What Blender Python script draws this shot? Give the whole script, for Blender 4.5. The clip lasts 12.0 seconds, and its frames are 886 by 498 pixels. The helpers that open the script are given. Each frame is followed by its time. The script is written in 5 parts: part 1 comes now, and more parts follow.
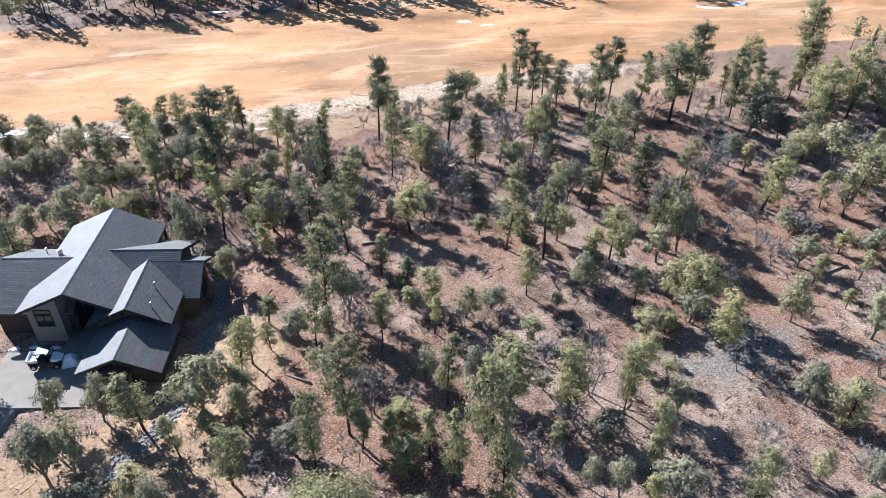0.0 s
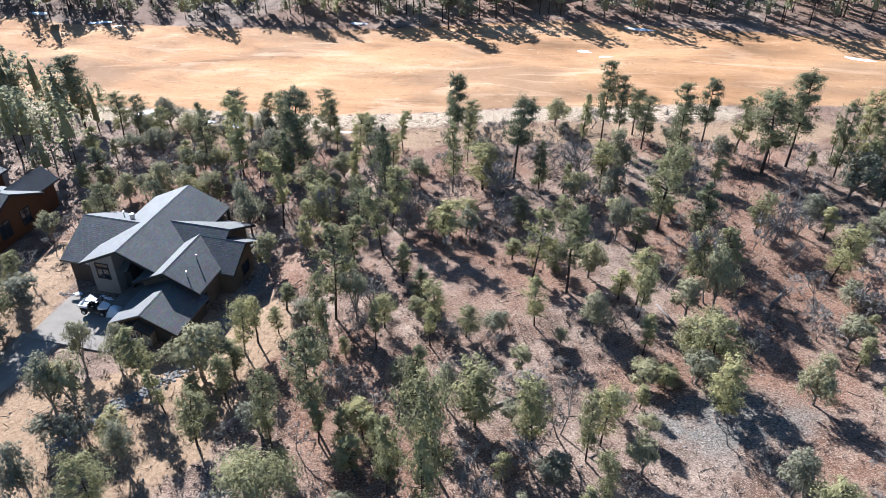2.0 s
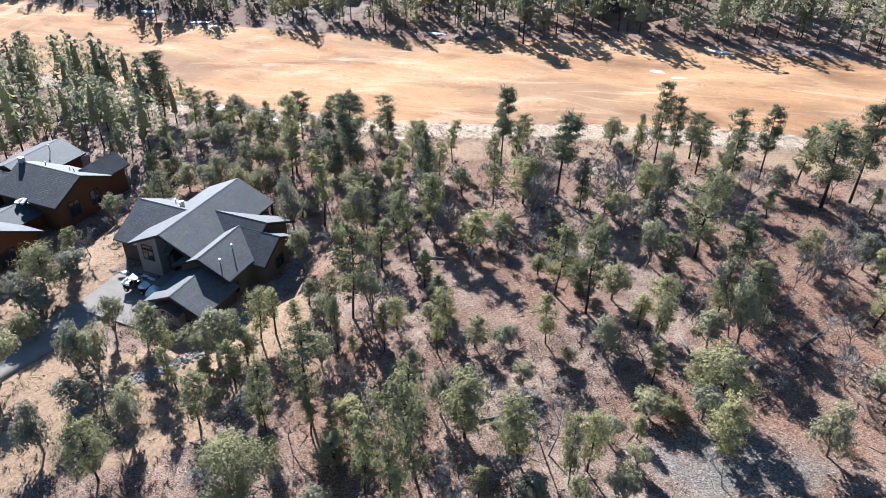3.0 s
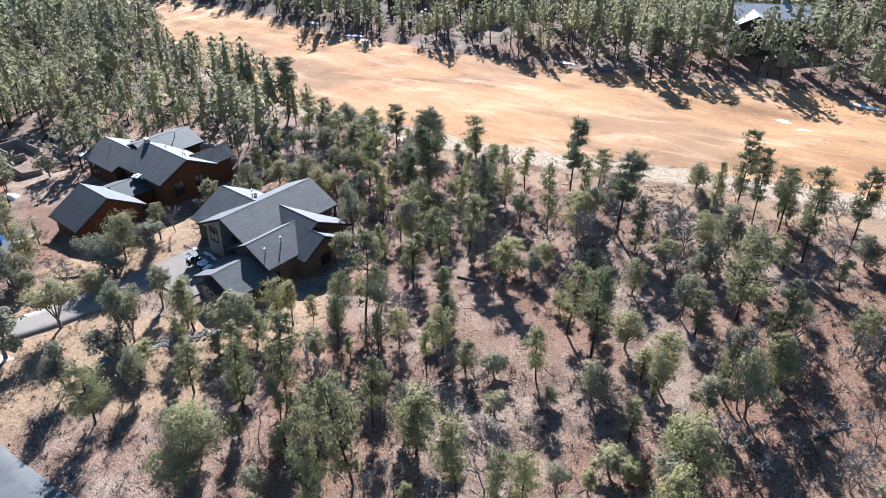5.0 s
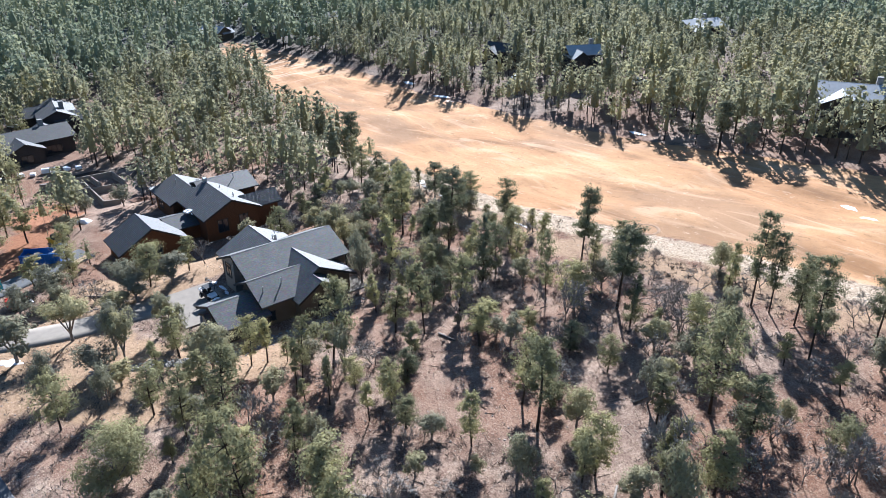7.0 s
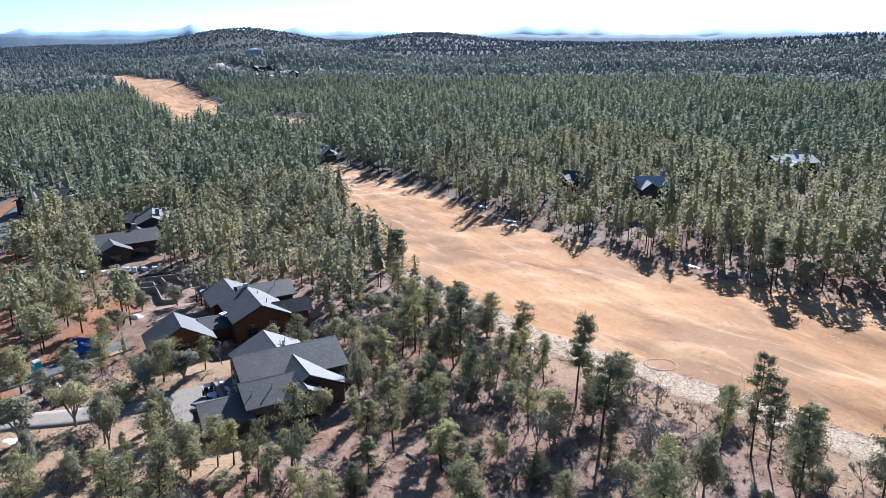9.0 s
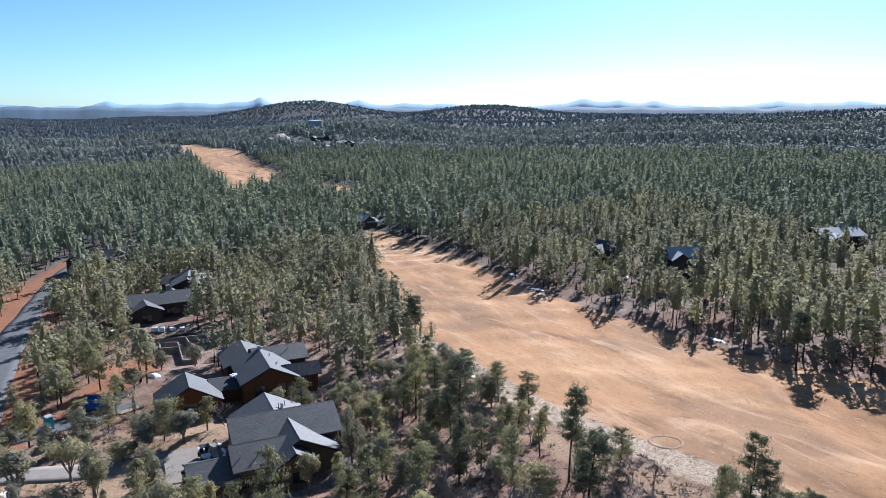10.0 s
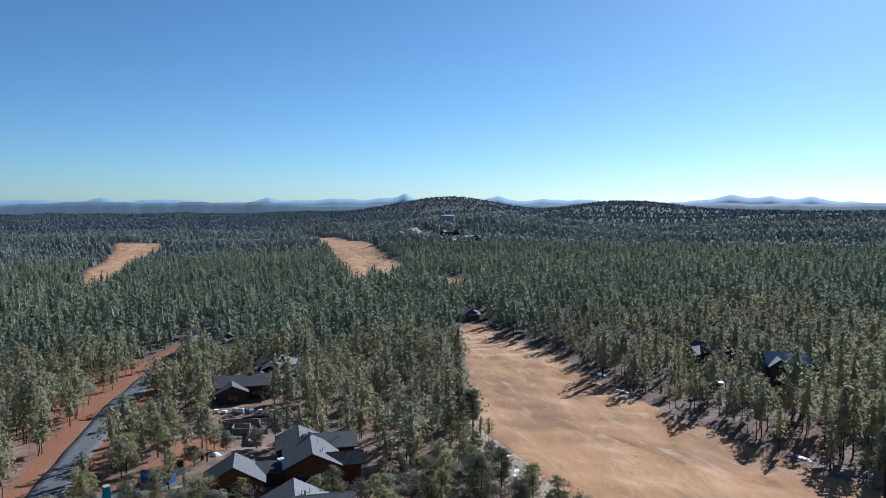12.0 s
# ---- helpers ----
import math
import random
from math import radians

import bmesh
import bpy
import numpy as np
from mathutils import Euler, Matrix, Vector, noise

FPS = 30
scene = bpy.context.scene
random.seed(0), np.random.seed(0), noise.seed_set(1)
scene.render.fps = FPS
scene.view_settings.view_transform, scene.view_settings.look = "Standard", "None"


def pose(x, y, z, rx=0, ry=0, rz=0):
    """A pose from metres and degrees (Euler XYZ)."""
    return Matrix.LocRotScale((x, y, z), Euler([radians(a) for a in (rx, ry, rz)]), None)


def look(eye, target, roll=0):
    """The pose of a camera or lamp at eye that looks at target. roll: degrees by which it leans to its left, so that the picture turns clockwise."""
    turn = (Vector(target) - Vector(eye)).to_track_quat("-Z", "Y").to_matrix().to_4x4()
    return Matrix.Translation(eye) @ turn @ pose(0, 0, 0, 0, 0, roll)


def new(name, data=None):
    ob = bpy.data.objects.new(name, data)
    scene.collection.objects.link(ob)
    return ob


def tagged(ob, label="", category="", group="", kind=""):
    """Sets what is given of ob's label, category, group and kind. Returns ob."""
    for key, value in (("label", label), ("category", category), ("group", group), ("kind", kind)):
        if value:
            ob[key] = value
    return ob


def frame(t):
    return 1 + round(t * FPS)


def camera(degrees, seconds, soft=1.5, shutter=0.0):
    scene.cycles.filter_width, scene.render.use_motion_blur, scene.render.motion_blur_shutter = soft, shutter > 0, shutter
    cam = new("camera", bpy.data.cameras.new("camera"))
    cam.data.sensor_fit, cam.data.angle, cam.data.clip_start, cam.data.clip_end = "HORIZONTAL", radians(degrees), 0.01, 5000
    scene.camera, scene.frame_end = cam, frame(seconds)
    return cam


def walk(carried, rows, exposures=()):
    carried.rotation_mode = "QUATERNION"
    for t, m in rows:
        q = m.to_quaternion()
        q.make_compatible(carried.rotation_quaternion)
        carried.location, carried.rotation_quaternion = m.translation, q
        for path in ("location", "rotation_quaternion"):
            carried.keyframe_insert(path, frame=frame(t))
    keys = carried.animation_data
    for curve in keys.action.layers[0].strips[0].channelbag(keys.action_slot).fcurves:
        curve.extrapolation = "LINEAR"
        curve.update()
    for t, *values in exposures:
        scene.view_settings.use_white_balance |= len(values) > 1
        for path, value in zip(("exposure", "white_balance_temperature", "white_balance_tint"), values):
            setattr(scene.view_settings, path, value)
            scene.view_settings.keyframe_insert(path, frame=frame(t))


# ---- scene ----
cam = camera(63.5, 12.0, soft=0.6)
METRES, EYE, TILT, LEAN, TURN = 93.06, 44.0, 1.95, -2.77, -1.0
ROWS = [
    (0.0, 0.0, 0.0, 0.0, -1.37, -37.91, 1.76),
    (0.5, 0.038, -0.0023, -0.0021, 2.25, -37.3, 1.96),
    (1.0, 0.077, -0.0021, -0.0046, 6.43, -36.64, 2.17),
    (1.5, 0.1163, 0.0013, -0.0068, 10.63, -36.01, 2.36),
    (2.0, 0.1559, 0.0072, -0.0099, 14.56, -35.33, 2.55),
    (2.5, 0.1922, 0.0158, -0.0123, 18.58, -34.68, 2.72),
    (3.0, 0.2308, 0.0279, -0.015, 23.4, -33.95, 2.86),
    (5.0, 0.3781, 0.1087, -0.0269, 39.64, -31.07, 3.16),
    (5.5, 0.4121, 0.1359, -0.0304, 43.62, -30.33, 3.23),
    (6.0, 0.444, 0.1656, -0.0334, 46.73, -29.09, 3.25),
    (6.5, 0.474, 0.1972, -0.0366, 49.03, -27.55, 3.27),
    (8.5, 0.5781, 0.3321, -0.0517, 59.24, -17.9, 3.1),
    (9.0, 0.5994, 0.368, -0.0549, 61.72, -15.19, 3.03),
    (9.5, 0.6187, 0.4056, -0.0587, 64.02, -12.25, 2.98),
    (10.0, 0.6363, 0.4437, -0.0622, 66.4, -9.49, 2.91),
    (10.5, 0.6521, 0.4827, -0.0655, 68.97, -6.81, 2.82),
    (11.0, 0.6666, 0.522, -0.0688, 71.58, -4.7, 2.7),
    (11.5, 0.6789, 0.5623, -0.0714, 74.38, -3.06, 2.58),
    (12.0, 0.6887, 0.6024, -0.0736, 77.62, -1.43, 2.43),
]
walk(
    cam,
    [(t, pose(0, 0, EYE, TILT, LEAN, TURN) @ pose(METRES * x, METRES * y, METRES * z, 90 + pitch, roll, yaw)) for t, x, y, z, yaw, pitch, roll in ROWS],
    [(0.0, 1.76, 5500, 10), (6.5, 1.76, 5500, 10), (8.5, 1.62, 5450, 11), (9.5, 1.38, 5450, 14), (10.5, 1.0, 5450, 11), (11.2, 0.80, 5400, 10), (12.0, 0.68, 5300, 10)],
)

# ---- world and light ----
SUN_AZ, SUN_EL = 133.0, 30.5            # degrees, from +x counter-clockwise
sun_way = Vector((math.cos(radians(SUN_AZ)) * math.cos(radians(SUN_EL)), math.sin(radians(SUN_AZ)) * math.cos(radians(SUN_EL)), math.sin(radians(SUN_EL))))
world = bpy.data.worlds.new("world")
scene.world = world
world.use_nodes = True
wn = world.node_tree.nodes
sky = wn.new("ShaderNodeTexSky")
sky.sky_type, sky.sun_disc = "NISHITA", False
sky.sun_elevation, sky.sun_rotation = radians(SUN_EL), radians(90 - SUN_AZ)
sky.altitude, sky.air_density, sky.dust_density, sky.ozone_density = 2400, 1.0, 2.0, 3.2
clear = wn.new("ShaderNodeMix")            # a very clear, dry winter sky
clear.data_type, clear.blend_type = "RGBA", "MULTIPLY"
clear.inputs[0].default_value, clear.inputs[7].default_value = 1.0, (0.84, 1.0, 1.0, 1)
world.node_tree.links.new(sky.outputs[0], clear.inputs[6])
world.node_tree.links.new(clear.outputs[2], wn["Background"].inputs[0])
wn["Background"].inputs[1].default_value = 0.054
sun_data = bpy.data.lights.new("sun", "SUN")
sun_data.energy, sun_data.angle, sun_data.color = 5.0, radians(0.6), (1.0, 0.96, 0.91)
sun = new("sun", sun_data)
sun.matrix_world = look(sun_way * 400, (0, 0, 0))


# ---- materials ----
def material(name, rough=0.85, metal=0.0, spec=0.25):
    m = bpy.data.materials.new(name)
    m.use_nodes = True
    b = m.node_tree.nodes["Principled BSDF"]
    b.inputs["Roughness"].default_value, b.inputs["Metallic"].default_value = rough, metal
    b.inputs["Specular IOR Level"].default_value = spec
    return m


class Nodes:
    """Short ways to lay out a material's nodes."""

    def __init__(self, m):
        self.t, self.n = m.node_tree, m.node_tree.nodes
        self.bsdf = self.n["Principled BSDF"]

    def put(self, sock, v):
        if isinstance(v, bpy.types.NodeSocket):
            self.t.links.new(v, sock)
        else:
            sock.default_value = (*v, 1) if isinstance(v, tuple) and len(v) == 3 and sock.type == "RGBA" else v

    def coords(self, kind="Object"):
        return self.n.new("ShaderNodeTexCoord").outputs[kind]

    def place(self):
        return self.n.new("ShaderNodeNewGeometry").outputs["Position"]

    def scaled(self, v, s):
        k = self.n.new("ShaderNodeMapping")
        self.put(k.inputs["Vector"], v)
        k.inputs["Scale"].default_value = s
        return k.outputs[0]

    def noise(self, v, scale, detail=4.0, rough=0.6, distort=0.0):
        k = self.n.new("ShaderNodeTexNoise")
        self.put(k.inputs["Vector"], v)
        k.inputs["Scale"].default_value, k.inputs["Detail"].default_value = scale, detail
        k.inputs["Roughness"].default_value, k.inputs["Distortion"].default_value = rough, distort
        return k.outputs["Fac"]

    def voronoi(self, v, scale, out="Distance"):
        k = self.n.new("ShaderNodeTexVoronoi")
        self.put(k.inputs["Vector"], v)
        k.inputs["Scale"].default_value = scale
        return k.outputs[out]

    def ramp(self, f, *stops):
        k = self.n.new("ShaderNodeValToRGB")
        self.put(k.inputs[0], f)
        e = k.color_ramp.elements
        while len(e) < len(stops):
            e.new(0.5)
        for s, (p, c) in zip(e, stops):
            s.position, s.color = p, (*c, 1) if isinstance(c, tuple) else (c, c, c, 1)
        return k.outputs[0]

    def mix(self, f, a, b, mode="MIX"):
        k = self.n.new("ShaderNodeMix")
        k.data_type, k.blend_type = "RGBA", mode
        self.put(k.inputs[0], f), self.put(k.inputs[6], a), self.put(k.inputs[7], b)
        return k.outputs[2]

    def math(self, op, a, b=0.0):
        k = self.n.new("ShaderNodeMath")
        k.operation = op
        self.put(k.inputs[0], a), self.put(k.inputs[1], b)
        return k.outputs[0]

    def attr(self, name):
        k = self.n.new("ShaderNodeAttribute")
        k.attribute_name = name
        return k.outputs["Fac"]

    def random(self):
        return self.n.new("ShaderNodeObjectInfo").outputs["Random"]

    def island(self):
        return self.n.new("ShaderNodeNewGeometry").outputs["Random Per Island"]

    def bump(self, h, strength, distance):
        k = self.n.new("ShaderNodeBump")
        self.put(k.inputs["Height"], h)
        k.inputs["Strength"].default_value, k.inputs["Distance"].default_value = strength, distance
        self.put(self.bsdf.inputs["Normal"], k.outputs[0])

    def color(self, v):
        self.put(self.bsdf.inputs["Base Color"], v)


def plain(name, c, rough=0.7, metal=0.0, vary=0.25, scale=2.0, bump=0.0, spec=0.25):
    """A painted or raw surface with stains and fine grain."""
    m = material(name, rough, metal, spec)
    k = Nodes(m)
    v = k.coords()
    big, fine = k.noise(v, scale, 5), k.noise(v, scale * 14, 3)
    dark = tuple(x * (1 - vary) for x in c)
    light = tuple(min(1, x * (1 + vary * 0.7)) for x in c)
    base = k.ramp(big, (0.3, dark), (0.7, light))
    k.color(k.mix(k.math("MULTIPLY", fine, 0.35), base, dark))
    if bump:
        k.bump(fine, 0.6, bump)
    return m


def ground_material():
    m = material("forest_floor", 0.95, 0, 0.1)
    k = Nodes(m)
    p = k.place()
    # duff, straw and red earth under the trees
    big = k.noise(p, 0.045, 4, 0.55, 0.4)
    mid = k.noise(p, 0.35, 5, 0.65)
    fine = k.noise(p, 3.2, 5, 0.7)
    grain = k.noise(k.scaled(p, (1, 1.6, 1)), 5.5, 6, 0.78)
    duff = k.ramp(mid, (0.34, (0.106, 0.065, 0.046)), (0.48, (0.231, 0.153, 0.112)), (0.64, (0.343, 0.246, 0.182)))
    red = k.ramp(fine, (0.32, (0.125, 0.053, 0.030)), (0.68, (0.277, 0.135, 0.076)))
    forest = k.mix(k.ramp(big, (0.43, 0.0), (0.56, 0.68)), duff, red)
    grey = k.ramp(fine, (0.32, (0.092, 0.083, 0.073)), (0.68, (0.244, 0.218, 0.185)))
    patch = k.noise(p, 0.028, 3, 0.5, 0.3)
    forest = k.mix(k.math("MAXIMUM", k.ramp(patch, (0.60, 0.0), (0.70, 0.6)), k.math("MULTIPLY", k.attr("gravel"), k.ramp(mid, (0.35, 0.2), (0.55, 1.0)))), forest, grey)
    forest = k.mix(k.ramp(grain, (0.40, 0.9), (0.49, 0.0)), forest, (0.043, 0.030, 0.024))
    forest = k.mix(k.ramp(grain, (0.54, 0.0), (0.62, 0.8)), forest, (0.436, 0.356, 0.271))
    # mown dormant grass
    band = k.noise(k.scaled(p, (0.35, 1.0, 1.0)), 0.11, 5, 0.6, 0.6)
    fgrain = k.noise(p, 1.7, 5, 0.7)
    grass = k.ramp(band, (0.32, (0.210, 0.109, 0.048)), (0.45, (0.352, 0.187, 0.088)), (0.58, (0.420, 0.235, 0.112)), (0.70, (0.495, 0.305, 0.169)))
    grass = k.mix(k.ramp(fgrain, (0.30, 0.5), (0.48, 0.0)), grass, (0.202, 0.120, 0.069))
    worn = k.noise(k.scaled(p, (0.5, 1.0, 1.0)), 0.05, 6, 0.65, 0.8)
    grass = k.mix(k.ramp(worn, (0.38, 0.75), (0.52, 0.0)), grass, (0.247, 0.146, 0.081))
    grass = k.mix(k.ramp(k.noise(k.scaled(p, (0.25, 1.3, 1.0)), 0.16, 4, 0.55, 1.2), (0.55, 0.0), (0.66, 0.6)), grass, (0.479, 0.313, 0.190))
    tuft = k.noise(k.scaled(p, (0.45, 1.0, 1.0)), 0.75, 5, 0.75, 0.5)
    grass = k.mix(k.ramp(tuft, (0.33, 0.55), (0.42, 0.0)), grass, (0.165, 0.092, 0.048))
    grass = k.mix(k.ramp(tuft, (0.60, 0.0), (0.68, 0.5)), grass, (0.525, 0.379, 0.254))
    furrow = k.math("MULTIPLY", k.attr("furrow"), k.ramp(k.noise(k.scaled(p, (1.0, 0.12, 1.0)), 0.42, 2, 0.4, 0.3), (0.50, 0.0), (0.60, 0.55)))
    grass = k.mix(furrow, grass, (0.554, 0.409, 0.283))
    sand = k.ramp(fine, (0.34, (0.17, 0.12, 0.08)), (0.48, (0.38, 0.285, 0.195)), (0.66, (0.54, 0.44, 0.325)))
    edge = k.math("ADD", k.attr("fairway"), k.math("MULTIPLY", k.math("SUBTRACT", mid, 0.5), 0.7))
    col = k.mix(k.ramp(k.math("ADD", k.attr("rough"), k.math("MULTIPLY", k.math("SUBTRACT", mid, 0.5), 2.2)), (0.38, 0.0), (0.66, 1.0)), forest, sand)
    col = k.mix(k.ramp(edge, (0.44, 0.0), (0.56, 1.0)), col, grass)
    earth = k.ramp(fine, (0.32, (0.150, 0.062, 0.032)), (0.68, (0.310, 0.150, 0.083)))
    col = k.mix(k.ramp(k.math("ADD", k.attr("earth"), k.math("MULTIPLY", k.math("SUBTRACT", mid, 0.5), 0.9)), (0.42, 0.0), (0.58, 1.0)), col, earth)
    straw = k.ramp(fine, (0.32, (0.191, 0.119, 0.069)), (0.68, (0.370, 0.254, 0.162)))
    col = k.mix(k.ramp(k.math("ADD", k.attr("straw"), k.math("MULTIPLY", k.math("SUBTRACT", mid, 0.5), 0.9)), (0.42, 0.0), (0.58, 1.0)), col, straw)
    # far country: dark brush colour that also paints in shade under the trees
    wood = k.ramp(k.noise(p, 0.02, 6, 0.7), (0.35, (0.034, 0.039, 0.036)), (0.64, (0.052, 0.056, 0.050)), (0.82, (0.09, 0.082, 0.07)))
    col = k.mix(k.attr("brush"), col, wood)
    k.color(col)
    k.bump(k.math("ADD", k.math("MULTIPLY", fine, 0.7), k.math("MULTIPLY", grain, 0.5)), 0.85, 0.16)
    return m


def foliage(name, a, b, c, islands=False, through_light=0.36):
    """Needles: colour changes from tree to tree and tuft to tuft."""
    m = material(name, 0.85, 0, 0.08)
    k = Nodes(m)
    r = k.math("ADD", k.math("MULTIPLY", k.attr("tone"), 0.7), k.math("MULTIPLY", k.island(), 0.3)) if islands else k.random()
    tone = k.ramp(r, (0.0, a), (0.5, b), (1.0, c))
    tuft = k.noise(k.place(), 1.6, 3, 0.6)
    tone = k.mix(k.ramp(tuft, (0.30, 0.35), (0.5, 0.0)), tone, tuple(x * 0.6 for x in a))
    k.color(tone)
    out = k.n["Material Output"]
    tr = k.n.new("ShaderNodeBsdfTranslucent")
    k.put(tr.inputs[0], tone)
    add = k.n.new("ShaderNodeMixShader")
    add.inputs[0].default_value = through_light
    k.t.links.new(k.bsdf.outputs[0], add.inputs[1])
    k.t.links.new(tr.outputs[0], add.inputs[2])
    k.t.links.new(add.outputs[0], out.inputs["Surface"])
    return m


def shingle_material(name, c):
    m = material(name, 0.66, 0, 0.34)
    k = Nodes(m)
    v = k.coords()
    w = k.n.new("ShaderNodeTexWave")
    w.wave_type, w.bands_direction, w.wave_profile = "BANDS", "Z", "SAW"
    w.inputs["Scale"].default_value, w.inputs["Distortion"].default_value = 2.9, 0.5
    k.put(w.inputs["Vector"], v)
    tabs = k.voronoi(k.scaled(v, (3.2, 3.2, 15)), 1.0, "Color")
    blotch = k.noise(v, 0.5, 4)
    base = k.mix(k.ramp(blotch, (0.3, 0.0), (0.7, 1.0)), tuple(x * 0.82 for x in c), tuple(x * 1.15 for x in c))
    base = k.mix(0.3, base, tabs, "SOFT_LIGHT")
    base = k.mix(k.ramp(k.noise(v, 5.0, 5, 0.75), (0.38, 0.55), (0.52, 0.0)), base, tuple(x * 0.5 for x in c))
    base = k.mix(k.ramp(w.outputs["Fac"], (0.0, 0.5), (0.3, 0.0)), base, tuple(x * 0.45 for x in c))
    k.color(base)
    k.bump(w.outputs["Fac"], 0.5, 0.03)
    return m


def siding_material(name, c):
    m = material(name, 0.8, 0, 0.2)
    k = Nodes(m)
    v = k.coords()
    w = k.n.new("ShaderNodeTexWave")
    w.bands_direction, w.wave_profile = "Z", "SAW"
    w.inputs["Scale"].default_value = 1.55
    k.put(w.inputs["Vector"], v)
    g = k.noise(k.scaled(v, (1, 1, 9)), 3, 4)
    base = k.ramp(g, (0.3, tuple(x * 0.65 for x in c)), (0.7, tuple(x * 1.25 for x in c)))
    k.color(k.mix(k.ramp(w.outputs["Fac"], (0.0, 0.7), (0.16, 0.0)), base, tuple(x * 0.35 for x in c)))
    k.bump(w.outputs["Fac"], 0.5, 0.02)
    return m


GROUND = ground_material()
PINE_LEAF = foliage("pine_needles", (0.21, 0.197, 0.105), (0.295, 0.27, 0.135), (0.37, 0.33, 0.155), False, 0.36)
PINE_DARK = foliage("dark_pine_needles", (0.13, 0.132, 0.082), (0.17, 0.168, 0.096), (0.215, 0.205, 0.107), False, 0.36)
JUNIPER_LEAF = foliage("juniper_scales", (0.20, 0.19, 0.135), (0.27, 0.25, 0.16), (0.355, 0.315, 0.165), False, 0.36)
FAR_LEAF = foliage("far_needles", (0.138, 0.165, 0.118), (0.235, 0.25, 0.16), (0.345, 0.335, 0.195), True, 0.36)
# ridge and hill needles: the blue haze of distance is mixed into their colour
RIDGE_HAZE_LEAF = foliage("ridge_needles_hazed", (0.146, 0.168, 0.158), (0.235, 0.25, 0.215), (0.33, 0.33, 0.26), True, 0.45)
DISTANT_HAZE_LEAF = foliage("distant_needles_hazed", (0.13, 0.155, 0.168), (0.165, 0.19, 0.198), (0.205, 0.225, 0.22), True, 0.5)
WOOD_LEAF = foliage("wood_needles", (0.172, 0.172, 0.118), (0.277, 0.263, 0.157), (0.39, 0.346, 0.178), True, 0.45)
BARK = plain("bark", (0.056, 0.040, 0.030), 0.95, 0, 0.45, 3.0, 0.03)
GREY_BARK = plain("grey_bark", (0.178, 0.155, 0.135), 0.95, 0, 0.4, 3.0, 0.02)
TWIG = plain("bare_twigs", (0.244, 0.218, 0.191), 0.95, 0, 0.3, 1.2)
ASPHALT = plain("asphalt", (0.122, 0.121, 0.122), 0.95, 0, 0.2, 0.5, 0.01, 0.05)
CONCRETE = plain("concrete", (0.238, 0.208, 0.175), 0.95, 0, 0.16, 0.8, 0.005, 0.08)
SHINGLE = shingle_material("grey_shingles", (0.102, 0.098, 0.093))
SHINGLE_2 = shingle_material("charcoal_shingles", (0.056, 0.055, 0.055))
STUCCO = plain("taupe_stucco", (0.277, 0.231, 0.185), 0.9, 0, 0.12, 1.0, 0.01)
# brown stucco; on the taupe house its dark tone paints in the shade
STUCCO_SHADE_BROWN = plain("shade_brown_stucco", (0.132, 0.099, 0.066), 0.9, 0, 0.15, 1.0, 0.01)
# dark brown wall colour that also holds the shade on the garage front
BROWN_SHADE_WALL = plain("dark_brown_shade_wall", (0.073, 0.058, 0.046), 0.9, 0, 0.15, 1.0, 0.01)
CEDAR = siding_material("cedar_siding", (0.115, 0.050, 0.021))
DARK_SIDING = siding_material("dark_siding", (0.052, 0.047, 0.045))
FASCIA = plain("dark_fascia", (0.040, 0.032, 0.026), 0.7, 0, 0.2)
PALE_TRIM = plain("pale_trim", (0.363, 0.350, 0.330), 0.6, 0, 0.1)
GLASS = material("window_glass", 0.06, 0, 0.6)
GLASS.node_tree.nodes["Principled BSDF"].inputs["Base Color"].default_value = (0.02, 0.025, 0.03, 1)
SNOW = plain("old_snow", (0.72, 0.73, 0.75), 0.6, 0, 0.08, 1.2, 0.02)
STONE = plain("grey_stone", (0.224, 0.211, 0.198), 0.9, 0, 0.35, 1.5, 0.03)
STEEL = plain("galvanised_steel", (0.45, 0.46, 0.47), 0.4, 0.8, 0.15)
BLUE_PAINT = plain("blue_paint", (0.03, 0.12, 0.36), 0.5, 0, 0.15)
TEAL_PLASTIC = plain("teal_plastic", (0.03, 0.36, 0.42), 0.45, 0, 0.12)
WHITE_PAINT = plain("white_paint", (0.78, 0.78, 0.77), 0.45, 0, 0.06)
BLACK_PLASTIC = plain("black_plastic", (0.02, 0.02, 0.022), 0.5, 0, 0.2)
RUBBER = plain("rubber", (0.025, 0.025, 0.025), 0.9, 0, 0.2)
TAN_WOOD = plain("raw_timber", (0.317, 0.218, 0.125), 0.8, 0, 0.25, 2.0)


# ---- mesh helpers ----
def mesh_of(name, verts, faces, mat, smooth=False):
    me = bpy.data.meshes.new(name)
    me.from_pydata([tuple(v) for v in verts], [], [tuple(q) for q in faces])
    me.materials.append(mat)
    if smooth:
        me.polygons.foreach_set("use_smooth", [True] * len(me.polygons))
    me.update()
    return me


def tri_mesh(name, tris, mat, tone=None):
    """A mesh of loose triangles from an array of shape (n, 3, 3)."""
    n = len(tris)
    me = bpy.data.meshes.new(name)
    me.vertices.add(n * 3)
    me.loops.add(n * 3)
    me.polygons.add(n)
    me.vertices.foreach_set("co", np.ascontiguousarray(tris, dtype=np.float32).ravel())
    me.loops.foreach_set("vertex_index", np.arange(n * 3, dtype=np.int32))
    me.polygons.foreach_set("loop_start", np.arange(0, n * 3, 3, dtype=np.int32))
    me.materials.append(mat)
    me.update(calc_edges=True)
    if tone is not None:
        me.attributes.new("tone", "FLOAT", "FACE").data.foreach_set("value", np.asarray(tone, dtype=np.float32))
